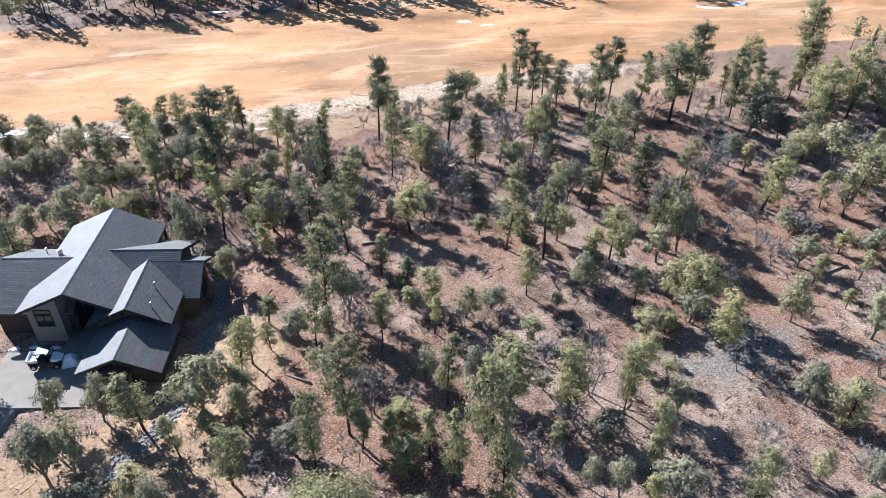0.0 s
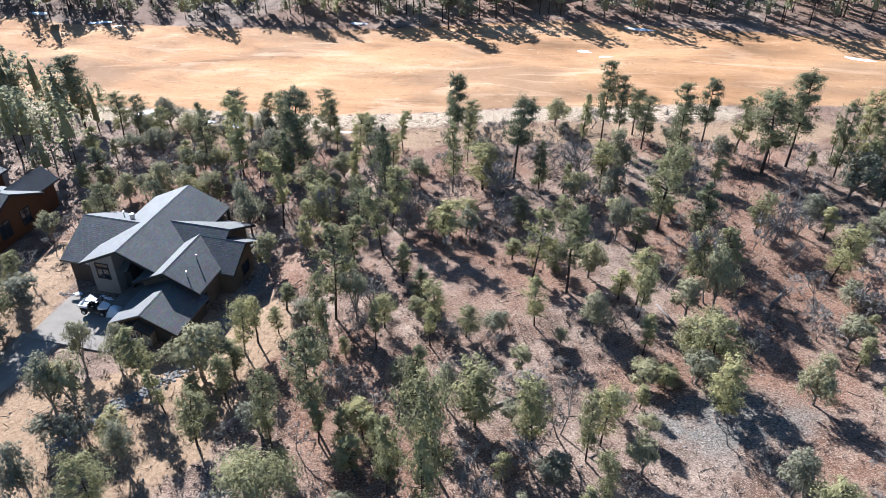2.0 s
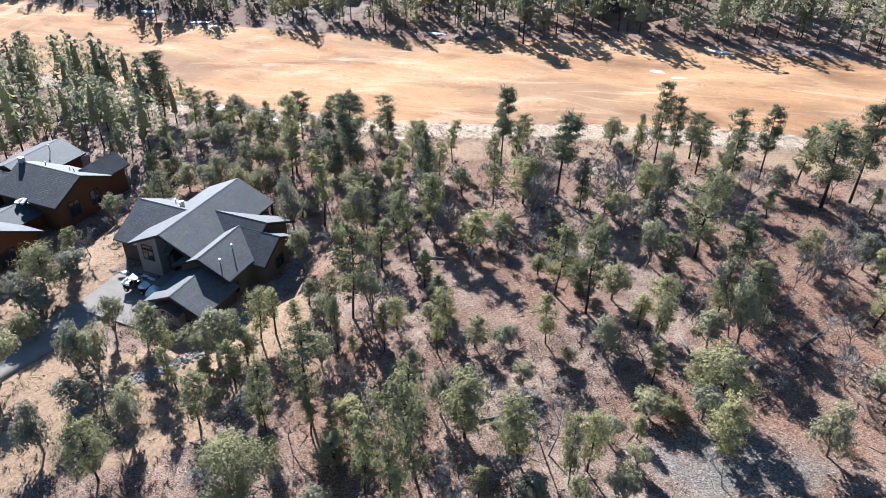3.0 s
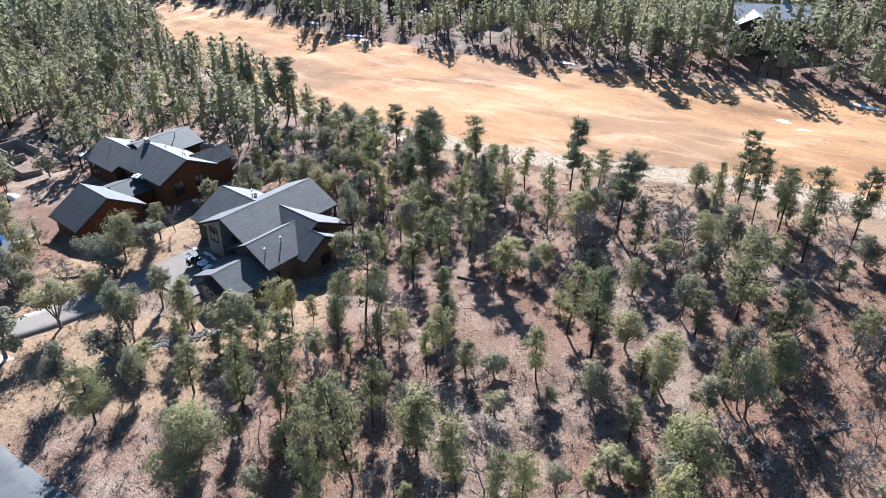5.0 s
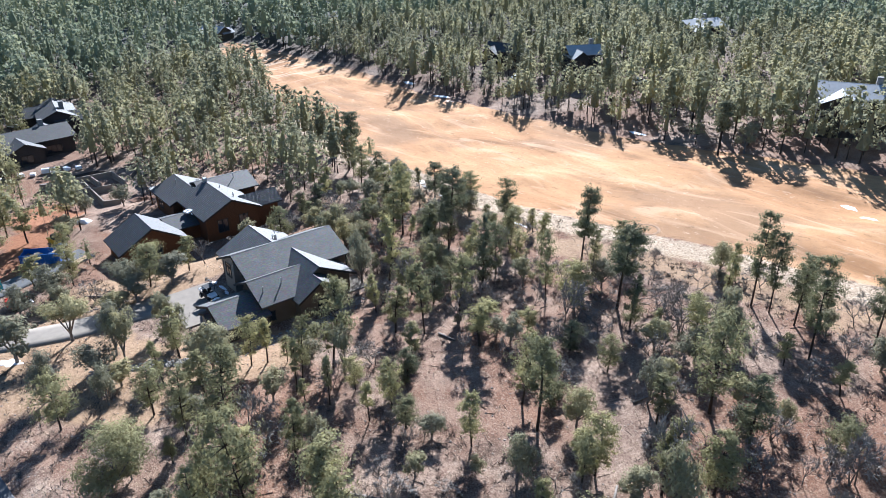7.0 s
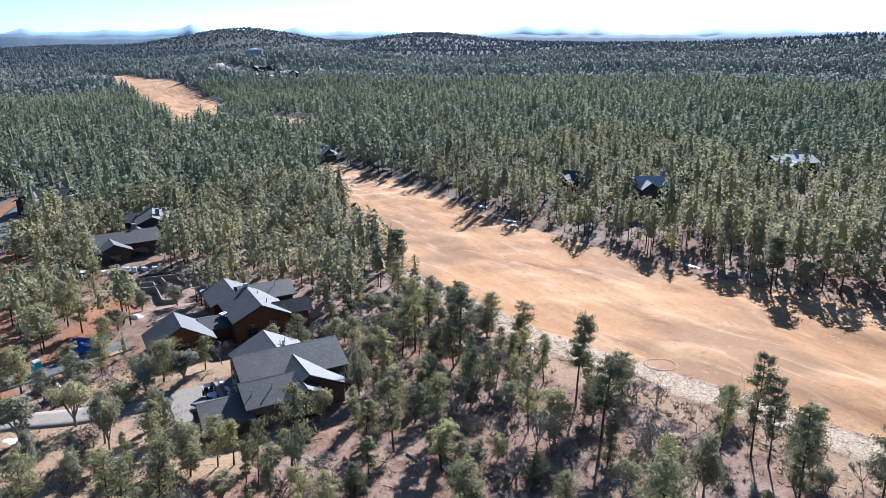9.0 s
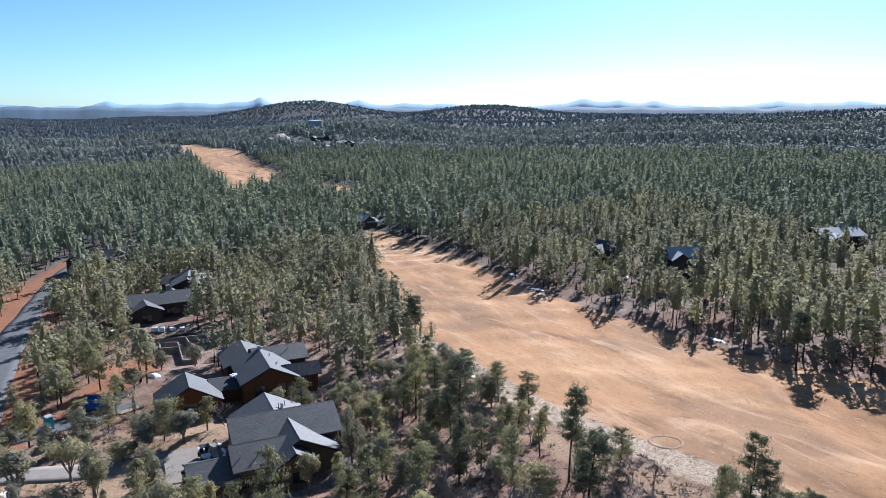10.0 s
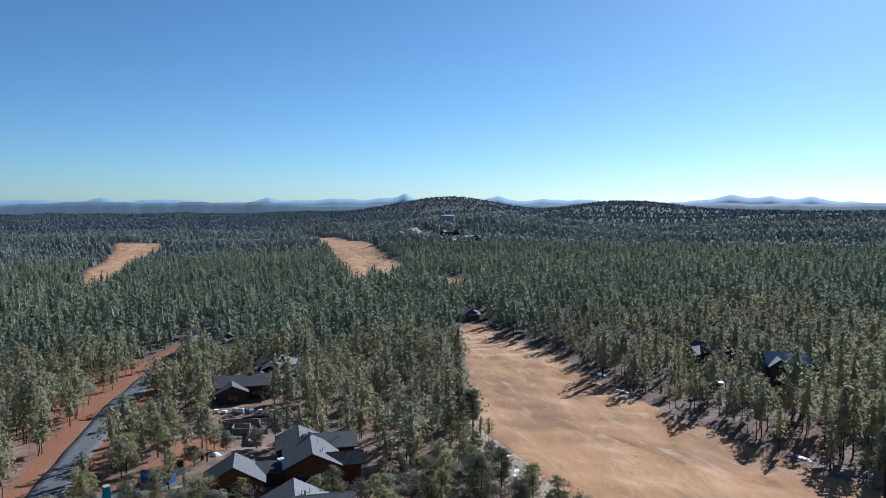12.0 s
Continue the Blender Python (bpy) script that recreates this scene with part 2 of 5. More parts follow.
    return me


def part(name, data, parent, label=""):
    ob = new(name, data)
    ob.parent = parent
    return tagged(ob, label)


def box_data(name, x0, x1, y0, y1, z0, z1, mat, bevel=0.02):
    bm = bmesh.new()
    bmesh.ops.create_cube(bm, size=1, matrix=Matrix.LocRotScale(((x0 + x1) / 2, (y0 + y1) / 2, (z0 + z1) / 2), None, (x1 - x0, y1 - y0, z1 - z0)))
    if bevel:
        bmesh.ops.bevel(bm, geom=bm.edges[:], offset=bevel, segments=1, affect="EDGES")
    me = bpy.data.meshes.new(name)
    bm.to_mesh(me)
    bm.free()
    me.materials.append(mat)
    return me


def empty(name, m, label, category, group="", kind=""):
    ob = new(name)
    ob.matrix_world = m
    ob.empty_display_size = 0.3
    return tagged(ob, label, category, group, kind)


# ---- terrain ----
HILLS = [(-520, 1400, 1000, 450, 10, 40), (-2600, 700, 310, 250, -14, 71), (-2080, 1180, 450, 300, -25, 45), (-950, 330, 260, 160, -15, 20)]
SLOPE_X = ([-5000, -600, -340, -110, -60, 0, 90, 300, 5000], [-18, -13.0, -9.4, -7.2, -4.4, 0, 4.05, 8, 20])
SLOPE_Y = ([-5000, -60, 55, 140, 175, 250, 5000], [-4, -2.5, 0, 2.1, 5.2, 8, 20])


def height(x, y):
    x, y = np.asarray(x, float), np.asarray(y, float)
    z = -1.3 + np.interp(x, *SLOPE_X) + np.interp(y, *SLOPE_Y)
    for cx, cy, sx, sy, rot, h in HILLS:
        c, s = math.cos(radians(rot)), math.sin(radians(rot))
        u, v = (x - cx) * c + (y - cy) * s, -(x - cx) * s + (y - cy) * c
        z = z + h * np.exp(-(u / sx) ** 2 - (v / sy) ** 2)
    # gentle swells
    z = z + 0.22 * np.sin(x * 0.11 + 1.3) * np.sin(y * 0.13 + 0.4) + 0.12 * np.sin(x * 0.31 + y * 0.17) * np.sin(y * 0.27 - x * 0.09)
    far = np.clip((np.hypot(x, y) - 300) / 600, 0, 1)
    return z + far * (5 * np.sin(x * 0.008 + 0.7) * np.sin(y * 0.011) + 3 * np.sin(x * 0.021 - y * 0.017))


FAIR_NEAR = ([-222, -205, -167, -137, -109, -73, -57, -42, -25, -10, 8, 22, 40, 75, 110, 300], [136, 125, 117, 111, 103, 97.5, 98.5, 98.5, 99, 101, 105, 108, 111, 114, 117, 130])
FAIR_FAR = ([-222, -205, -167, -139, -98, -64, -40, -22, 0, 25, 54, 110, 300], [136, 138, 141, 143, 139.5, 140.5, 140, 142, 145.5, 145, 142.5, 146, 160])


def strip(x, y, xs, near, far, soft):
    """1 inside a strip between two edges over x, falling off softly."""
    d = np.minimum(y - np.interp(x, xs, near), np.interp(x, xs, far) - y)
    d = np.minimum(d, np.minimum(x - xs[0], xs[-1] - x))
    return np.clip(0.5 + d / (2 * soft), 0, 1)


def fairway(x, y, grow=0.0):
    xs = np.array(sorted(set(FAIR_NEAR[0] + FAIR_FAR[0])), float)
    a = strip(x, y, xs, np.interp(xs, *FAIR_NEAR) - grow, np.interp(xs, *FAIR_FAR) + grow, 2.2)
    b = strip(x, y, np.array([-1200.0, -886, -655, -522, -469, -405, -390]), np.array([100, 106, 113, 111, 107, 108, 108.0]) - grow, np.array([130, 150, 157, 160, 150, 128, 115.0]) + grow, 2.5)
    u, v = (x + 540) * -0.99 + (y + 76) * -0.13, (x + 540) * 0.13 + (y + 76) * -0.99
    c = strip(u, v, np.array([-100.0, 0, 60, 150, 240, 310, 410]), np.array([-7.0, -13, -17, -20, -27, -41, -38]) - grow, np.array([7.0, 14, 16, 16, 14, 14, 14]) + grow, 2.5)
    d = strip(x, y, np.array([-400.0, -360, -320]), np.array([158.0, 158, 158]) - grow, np.array([166.0, 176, 166]) + grow, 4)
    return np.maximum(np.maximum(a, b), np.maximum(c, d))


ROAD_X, ROAD_Y, ROAD_HALF = [-220, -190, -129, -87, -62, -40, -20, 0, 40, 140], [30, 22.5, 16, 16.5, 17.6, 17.0, 17.4, 19.0, 17, 2], 3.1
DRIVE = [(-36.4, 43.5), (-37.0, 39.0), (-38.5, 32.0), (-42.0, 24.0), (-45.0, 18.0)]
HILL_TRACK = [(-870, 236), (-800, 232), (-740, 238), (-690, 246), (-640, 252)]
DRIVE_2 = [(-63, 41), (-61, 34), (-58, 27), (-55, 19)]


def off_road(x, y):
    return np.where((x > -225) & (x < 150), np.abs(y - np.interp(x, ROAD_X, ROAD_Y)) - ROAD_HALF, 99.0)


def off_line(x, y, line):
    best = np.full(np.shape(x), 1e9)
    for (ax, ay), (bx, by) in zip(line, line[1:]):
        t = np.clip(((x - ax) * (bx - ax) + (y - ay) * (by - ay)) / ((bx - ax) ** 2 + (by - ay) ** 2), 0, 1)
        best = np.minimum(best, np.hypot(x - ax - t * (bx - ax), y - ay - t * (by - ay)))
    return best


def oval(x, y, cx, cy, rx, ry):
    return np.clip(1.5 - np.hypot((x - cx) / rx, (y - cy) / ry), 0, 1)


# level pads under the houses: centre, half sizes, level
PADS = [(-30.5, 55.5, 10.5, 11.0, -3.9), (-63, 58, 13, 14, -6.0), (-130, 52, 12, 14, -8.6), (-99, 51, 14, 10, -7.9)]


def terrain_z(x, y):
    x, y = np.asarray(x, float), np.asarray(y, float)
    # mounds and hollows of the fairway
    soft = np.clip((y - 102) / 7, 0, 1) * np.clip((143 - y) / 6, 0, 1) * np.clip((x + 215) / 30, 0, 1)
    z = height(x, y) + soft * (0.22 * np.sin(x * 0.19 + 1.1 * np.sin(y * 0.21)) * np.sin(y * 0.33 + 0.8 * np.sin(x * 0.11)) + 0.10 * np.sin(x * 0.47 + y * 0.23) * np.sin(y * 0.61 - x * 0.13))
    for cx, cy, hx, hy, lev in PADS:
        d = np.maximum(np.abs(x - cx) - hx, np.abs(y - cy) - hy)
        w = np.clip(1 - d / 5, 0, 1)
        w = w * w * (3 - 2 * w)
        z = z * (1 - w) + lev * w
    return z


def axis_steps(lo, hi, step, end):
    core = list(np.arange(lo, hi, step))
    s, up, down = step, [hi], [lo]
    while up[-1] < end:
        s *= 1.075
        up.append(up[-1] + s)
    s = step
    while down[-1] > -end:
        s *= 1.075
        down.append(down[-1] - s)
    return np.array(down[:0:-1] + core + up)


def build_ground():
    xs, ys = axis_steps(-130, 105, 1.15, 4850), axis_steps(2, 152, 1.15, 4850)
    X, Y = np.meshgrid(xs, ys)
    x, y = X.ravel(), Y.ravel()
    z = terrain_z(x, y)
    near_road = np.minimum(off_road(x, y), np.minimum(off_line(x, y, DRIVE) - 2.6, off_line(x, y, DRIVE_2) - 2.4))
    z = z - np.clip(0.25 - near_road * 0.3, 0, 0.12)
    nx, ny = len(xs), len(ys)
    i = np.arange((nx - 1) * (ny - 1))
    a = (i // (nx - 1)) * nx + i % (nx - 1)
    quads = np.stack([a, a + 1, a + nx + 1, a + nx], 1).astype(np.int32)
    me = bpy.data.meshes.new("ground")
    me.vertices.add(len(x))
    me.loops.add(quads.size)
    me.polygons.add(len(quads))
    me.vertices.foreach_set("co", np.stack([x, y, z], 1).astype(np.float32).ravel())
    me.loops.foreach_set("vertex_index", quads.ravel())
    me.polygons.foreach_set("loop_start", np.arange(0, quads.size, 4, dtype=np.int32))
    me.polygons.foreach_set("use_smooth", np.ones(len(quads), dtype=bool))
    me.materials.append(GROUND)
    me.update(calc_edges=True)
    fair = fairway(x, y)
    south = np.interp(x, *FAIR_NEAR) - y
    rough = np.clip(1.3 - np.abs(south - 2.6) / 3.8, 0, 1) * np.clip((x + 125) / 20, 0, 1) * np.clip((42 - x) / 14, 0, 1)
    earth = np.clip(1.0 - np.abs(off_road(x, y) - 2.0) / 5.5, 0, 1) * (x < -50) * (x > -215) + oval(x, y, -84, 40, 13, 8) * 0.65 + oval(x, y, -66, 33, 10, 6) * 0.6 + oval(x, y, -150, 6, 40, 8)
    straw = oval(x, y, -19, 38, 7, 10) + oval(x, y, -17, 49, 5, 5) + oval(x, y, -44, 50, 5, 12) + oval(x, y, -30, 32, 9, 6) + oval(x, y, -45, 40, 6, 10) + oval(x, y, -36, 22, 14, 5)
    south_strip = np.clip(1.25 - np.abs(south - 9) / 7, 0, 1) * np.clip((x + 62) / 12, 0, 1) * np.clip((60 - x) / 14, 0, 1)
    straw = straw + 0.62 * south_strip
    gravel = oval(x, y, 26, 44, 5, 3) + oval(x, y, 31, 46.5, 6, 2.5) * 0.8
    # brush mask grows with distance and darkens the floor as tree shade would
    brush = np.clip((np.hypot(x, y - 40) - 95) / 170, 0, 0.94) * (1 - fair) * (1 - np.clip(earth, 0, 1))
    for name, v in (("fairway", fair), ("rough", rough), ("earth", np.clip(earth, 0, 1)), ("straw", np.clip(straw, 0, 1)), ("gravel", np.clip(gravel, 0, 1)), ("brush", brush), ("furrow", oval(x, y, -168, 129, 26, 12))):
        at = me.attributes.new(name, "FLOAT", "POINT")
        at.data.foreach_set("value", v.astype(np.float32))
    return tagged(new("ground", me), "red-brown forest floor with needle litter and a strip of dormant tan fairway grass", "ground", kind="structure")


build_ground()


def ribbon(name, mat, line, half, lift, label, category="road"):
    """A paved strip that follows the ground along a line, with real thickness at its edges."""
    pts = [Vector((*p, 0)) for p in line]
    fine = []
    for p, q in zip(pts, pts[1:]):
        n = max(2, int((q - p).length / 1.2))
        fine += [p.lerp(q, i / n) for i in range(n)]
    fine.append(pts[-1])
    for _ in range(6):
        fine = [fine[0]] + [(a + b * 2 + c) / 4 for a, b, c in zip(fine, fine[1:], fine[2:])] + [fine[-1]]
    verts, faces = [], []
    cuts = [-1, -0.98, -0.5, 0, 0.5, 0.98, 1]
    for i, p in enumerate(fine):
        d = (fine[min(i + 1, len(fine) - 1)] - fine[max(i - 1, 0)]).normalized()
        s = Vector((-d.y, d.x, 0))
        for c in cuts:
            w = half * (1 + 0.03 * math.sin(i * 0.37))
            q = p + s * c * w
            z = float(terrain_z(p.x, p.y)) * 0.4 + float(terrain_z(q.x, q.y)) * 0.6
            verts.append((q.x, q.y, z + (lift if abs(c) < 0.99 else -0.25)))
    k = len(cuts)
    for i in range(len(fine) - 1):
        for j in range(k - 1):
            faces.append((i * k + j + 1, i * k + j, (i + 1) * k + j, (i + 1) * k + j + 1))
    ob = new(name, mesh_of(name, verts, faces, mat, True))
    return tagged(ob, label, category, kind="structure")


ribbon("road", ASPHALT, list(zip(ROAD_X, ROAD_Y)), ROAD_HALF, 0.10, "grey asphalt residential road with red earth shoulders")
ribbon("driveway", CONCRETE, DRIVE, 2.4, 0.10, "pale concrete driveway leading to the taupe house", "driveway")
ribbon("driveway", ASPHALT, DRIVE_2, 2.2, 0.10, "dark gravel driveway of the cedar house", "driveway")


# ---- distant mountains ----
def mountains(name, dist, bumps, base, mat, label):
    """A ridge line far off, as a wall of slopes that rise from the plain."""
    verts, faces = [], []
    angs = np.radians(np.arange(85, 232, 0.14))
    for i, a in enumerate(angs):
        d = math.degrees(a)
        h = base + sum(k * math.exp(-abs((d - c) / w) ** 1.35) for c, w, k in bumps)
        h += 8 * noise.noise((d * 0.55, dist * 0.01, 0)) + 5 * noise.noise((d * 1.3, 3, dist * 0.01)) + 1.2 * noise.noise((d * 4, 1, dist * 0.01))
        for r, z in ((-260, -30), (-110, h * 0.55), (0, h), (70, -30)):
            verts.append((65 + (dist + r) * math.cos(a), 55 + (dist + r) * math.sin(a), z))
    for i in range(len(angs) - 1):
        for j in range(3):
            faces.append((i * 4 + j, (i + 1) * 4 + j, (i + 1) * 4 + j + 1, i * 4 + j + 1))
    tagged(new(name, mesh_of(name, verts, faces, mat, True)), label, "mountains", kind="structure")


# blue base colours that paint the haze of distance onto the slopes
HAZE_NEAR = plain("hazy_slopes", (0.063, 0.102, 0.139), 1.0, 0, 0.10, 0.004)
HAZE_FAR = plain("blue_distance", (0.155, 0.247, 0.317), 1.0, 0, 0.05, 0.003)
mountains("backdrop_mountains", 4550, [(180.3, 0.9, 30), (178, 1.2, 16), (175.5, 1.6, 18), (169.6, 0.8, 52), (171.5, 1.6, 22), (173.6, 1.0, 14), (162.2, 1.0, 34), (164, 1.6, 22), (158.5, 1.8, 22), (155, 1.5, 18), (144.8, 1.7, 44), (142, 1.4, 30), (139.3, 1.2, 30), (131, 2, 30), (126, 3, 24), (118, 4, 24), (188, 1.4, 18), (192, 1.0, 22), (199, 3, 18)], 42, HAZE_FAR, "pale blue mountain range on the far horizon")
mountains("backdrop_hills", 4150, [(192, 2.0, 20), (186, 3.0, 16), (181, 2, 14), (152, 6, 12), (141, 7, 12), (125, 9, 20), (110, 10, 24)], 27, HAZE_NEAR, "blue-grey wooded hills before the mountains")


# ---- houses ----
class House:
    def __init__(self, label, walls, roofs, at=(0, 0, 0), turn=0.0, name="house"):
        self.ob = empty(name, pose(*at, 0, 0, turn), label, "house")
        self.wall, self.roof = walls, roofs

    def gable(self, axis, a0, a1, c, half, zr, ze, base, inset=0.55, front=0.6, back=0.6, thick=0.2, walls=True, mat=None, half_b=None, ze_b=None, flush=False):
        """A pitched roof whose ridge runs along x or y from a0 to a1, with the walls under it."""
        hb, zb = half_b or half, ze if ze_b is None else ze_b
        k, kb = (zr - ze) / half, (zr - zb) / hb

        def at(u, v, z):
            return (u, v, z) if axis == "x" else (v, u, z)

        prof = [(-half, ze), (0, zr), (hb, zb), (hb, zb - thick), (0, zr - thick * 1.1), (-half, ze - thick)]
        verts = [at(a, c + s, z) for a in (a0, a1) for s, z in prof]
        faces = [(i, (i + 1) % 6, 6 + (i + 1) % 6, 6 + i) for i in range(6)] + [(5, 4, 1, 0), (4, 3, 2, 1), (6, 7, 10, 11), (7, 8, 9, 10)]
        bm = bmesh.new()
        vs = [bm.verts.new(v) for v in verts]
        for q in faces:
            bm.faces.new([vs[i] for i in q])
        bmesh.ops.recalc_face_normals(bm, faces=bm.faces[:])
        me = bpy.data.meshes.new("roof")
        bm.to_mesh(me)
        bm.free()
        me.materials.append(self.roof)
        roof = part("roof", me, self.ob, "grey shingle gable roof")
        # fascia boards along the four sloping edges and both eaves
        for a, s in ((a0, -1), (a1, 1)):
            for d, e in ((-half, ze), (hb, zb)):
                if flush and d < 0 and s > 0:
                    continue
                p = [(a, 0, zr - 0.03), (a, d, e - 0.03), (a, d, e - thick - 0.1), (a, 0, zr - thick - 0.12)]
                vv = [at(u + e, c + v, z) for e in (0.004 * s, 0.05 * s) for u, v, z in p]
                part("fascia", mesh_of("fascia", vv, [(0, 1, 2, 3), (7, 6, 5, 4), (0, 4, 5, 1), (1, 5, 6, 2), (2, 6, 7, 3), (3, 7, 4, 0)], FASCIA), roof)
        lo, hi = min(a0, a1) + 0.1, max(a0, a1) - 0.1
        cap = [(lo, -0.13, zr - 0.13 * k + 0.012), (lo, 0, zr + 0.02), (lo, 0.13, zr - 0.13 * kb + 0.012)]
        vv = [at(u, c + v, z) for u0 in (0, hi - lo) for u, v, z in [(q[0] + u0, q[1], q[2]) for q in cap]]
        part("ridge_cap", mesh_of("ridge_cap", vv, [(0, 1, 4, 3), (1, 2, 5, 4), (0, 2, 1), (3, 4, 5), (0, 3, 5, 2)], self.roof), roof)
        if walls:
            w, wb = half - inset, hb - inset
            zt = zr - thick * 1.1
            lo, hi = min(a0, a1) + front, max(a0, a1) - back
            pr = [(-w, base), (wb, base), (wb, zt - kb * wb), (0, zt), (-w, zt - k * w)]
            vv = [at(a, c + s, z) for a in (lo, hi) for s, z in pr]
            ff = [(i, (i + 1) % 5, 5 + (i + 1) % 5, 5 + i) for i in range(5)] + [(4, 3, 2, 1, 0), (5, 6, 7, 8, 9)]
            bm = bmesh.new()
            vs = [bm.verts.new(v) for v in vv]
            for q in ff:
                bm.faces.new([vs[i] for i in q])
            bmesh.ops.recalc_face_normals(bm, faces=bm.faces[:])
            me = bpy.data.meshes.new("wall")
            bm.to_mesh(me)
            bm.free()
            me.materials.append(mat or self.wall)
            part("wall", me, self.ob)
        return roof

    def window(self, face, a0, a1, z0, z1, at, bars=1, name="window", mat=None, frame_mat=None):
        """A window or glazed door on a wall that faces -y, +x, +y or -x."""
        axis, sgn = face[1], -1 if face[0] == "-" else 1
        fm = frame_mat or FASCIA

        def slab(nm, u0, u1, w0, w1, d0, d1, m, parent):
            lo, hi = sorted((at + sgn * d0, at + sgn * d1))
            if axis == "y":
                return part(nm, box_data(nm, u0, u1, lo, hi, w0, w1, m, 0.008), parent)
            return part(nm, box_data(nm, lo, hi, u0, u1, w0, w1, m, 0.008), parent)

        win = slab(name, a0, a1, z0, z1, -0.05, 0.03, mat or GLASS, self.ob)
        b = 0.09
        slab("frame", a0 - b, a1 + b, z1, z1 + b, 0, 0.08, fm, win)
        slab("sill", a0 - b, a1 + b, z0 - b, z0, 0, 0.11, fm, win)
        for u in [a0 - b + i * (a1 - a0 + b) / (bars + 1) for i in range(bars + 2)]:
            slab("mullion", u, u + b, z0, z1, 0, 0.07, fm, win)
        return win

    def box(self, name, x0, x1, y0, y1, z0, z1, mat, label="", bevel=0.02):
        return part(name, box_data(name, x0, x1, y0, y1, z0, z1, mat, bevel), self.ob, label)

    def pipe(self, x, y, z0, z1, r=0.06, mat=None):
        bm = bmesh.new()
        bmesh.ops.create_cone(bm, cap_ends=True, segments=10, radius1=r, radius2=r, depth=z1 - z0, matrix=Matrix.Translation((x, y, (z0 + z1) / 2)))
        bmesh.ops.create_cone(bm, cap_ends=True, segments=10, radius1=r * 1.8, radius2=r * 1.2, depth=0.1, matrix=Matrix.Translation((x, y, z1)))
        me = bpy.data.meshes.new("vent_pipe")
        bm.to_mesh(me)
        bm.free()
        me.materials.append(mat or STEEL)
        part("vent_pipe", me, self.ob, "steel roof vent pipe")


def taupe_house():
    h = House("taupe stucco house with intersecting grey shingle gable roofs among pines", STUCCO, SHINGLE)
    b = -4.2
    # recessed porch, gable and garage walls get darker colours with their shade in
    h.gable("y", 51.1, 65.5, -31.6, 4.9, 2.4, 0.1, b, front=3.4, mat=STUCCO_SHADE_BROWN)
    h.gable("y", 50.4, 58.4, -26.15, 3.85, 1.15, -0.75, b, front=0.9, back=0.1, mat=STUCCO_SHADE_BROWN)
    h.gable("x", -31, -23.0, 58.8, 4.4, 1.7, -0.98, b, front=0.2, back=1.0, mat=STUCCO_SHADE_BROWN, half_b=5.4, ze_b=-0.95, flush=True)
    h.gable("x", -27, -20.7, 57.75, 3.35, 1.05, -0.99, b, front=0.2, back=0.7, mat=STUCCO_SHADE_BROWN, half_b=2.6, ze_b=-0.35)
    h.gable("x", -40.1, -32, 57.6, 5.2, 1.7, -1.0, b, front=0.6, back=0.1, mat=BROWN_SHADE_WALL)
    h.gable("y", 45.2, 51.4, -25.75, 3.75, -0.1, -1.8, b, front=0.9, back=0.1, mat=BROWN_SHADE_WALL)
    # front pier of the porch, its side wall and the pediment over the opening
    pier = [(-35.85, -4.2), (-32.9, -4.2), (-32.9, 1.55), (-35.85, 0.13)]
    vv = [(x, y, z) for y in (51.75, 54.6) for x, z in pier]
    part("wall", mesh_of("wall", vv, [(0, 1, 2, 3), (7, 6, 5, 4), (1, 5, 6, 2), (0, 3, 7, 4), (2, 6, 7, 3), (0, 4, 5, 1)], STUCCO), h.ob)
    h.window("-y", -35.1, -33.7, -1.9, -0.75, 51.75, 1)
    h.window("-y", -35.1, -33.7, -0.55, -0.1, 51.75, 0)
    h.window("-y", -30.6, -29.2, -4.0, -1.9, 54.5, 0, "door", DARK_SIDING)
    h.window("-y", -31.9, -31.0, -3.2, -0.6, 54.5, 0)
    h.window("+x", 50.9, 52.2, -3.2, -2.0, -22.85, 1)
    h.window("+x", 57.4, 58.8, -3.2, -1.9, -21.4, 1)
    h.window("+x", 61.0, 63.6, -3.4, -1.7, -27.25, 2)
    for x, y, z in ((-24.2, 51.6, 0.2), (-24.6, 54.3, 0.4), (-36.8, 59.8, 0.6), (-35.0, 58.6, 1.1)):
        h.pipe(x, y, z - 0.4, z + 0.65)
    h.box("chimney_box", -35.2, -34.9, 58.9, 59.2, 0.8, 1.7, STEEL)
    # covered terrace post at the back
    h.box("post", -26.9, -26.65, 64.9, 65.15, -4.1, 0.0, FASCIA)
    h.box("terrace", -27.0, -23.5, 62.0, 66.2, -4.1, -3.75, CONCRETE)
    # lit bay with its own small roof under the garage gable
    h.gable("y", 44.9, 46.5, -26.6, 1.75, -1.45, -2.15, b, inset=0.3, front=0.3, back=0.1, thick=0.12)
    h.window("-y", -27.3, -25.9, -3.2, -2.25, 45.2, 1, frame_mat=PALE_TRIM)
    h.box("apron", -37.9, -28.6, 43.2, 50.1, -4.3, -3.74, CONCRETE, "pale concrete parking apron")
    h.box("entry_slab", -33.0, -27.2, 49.6, 54.6, -4.2, -3.72, CONCRETE)


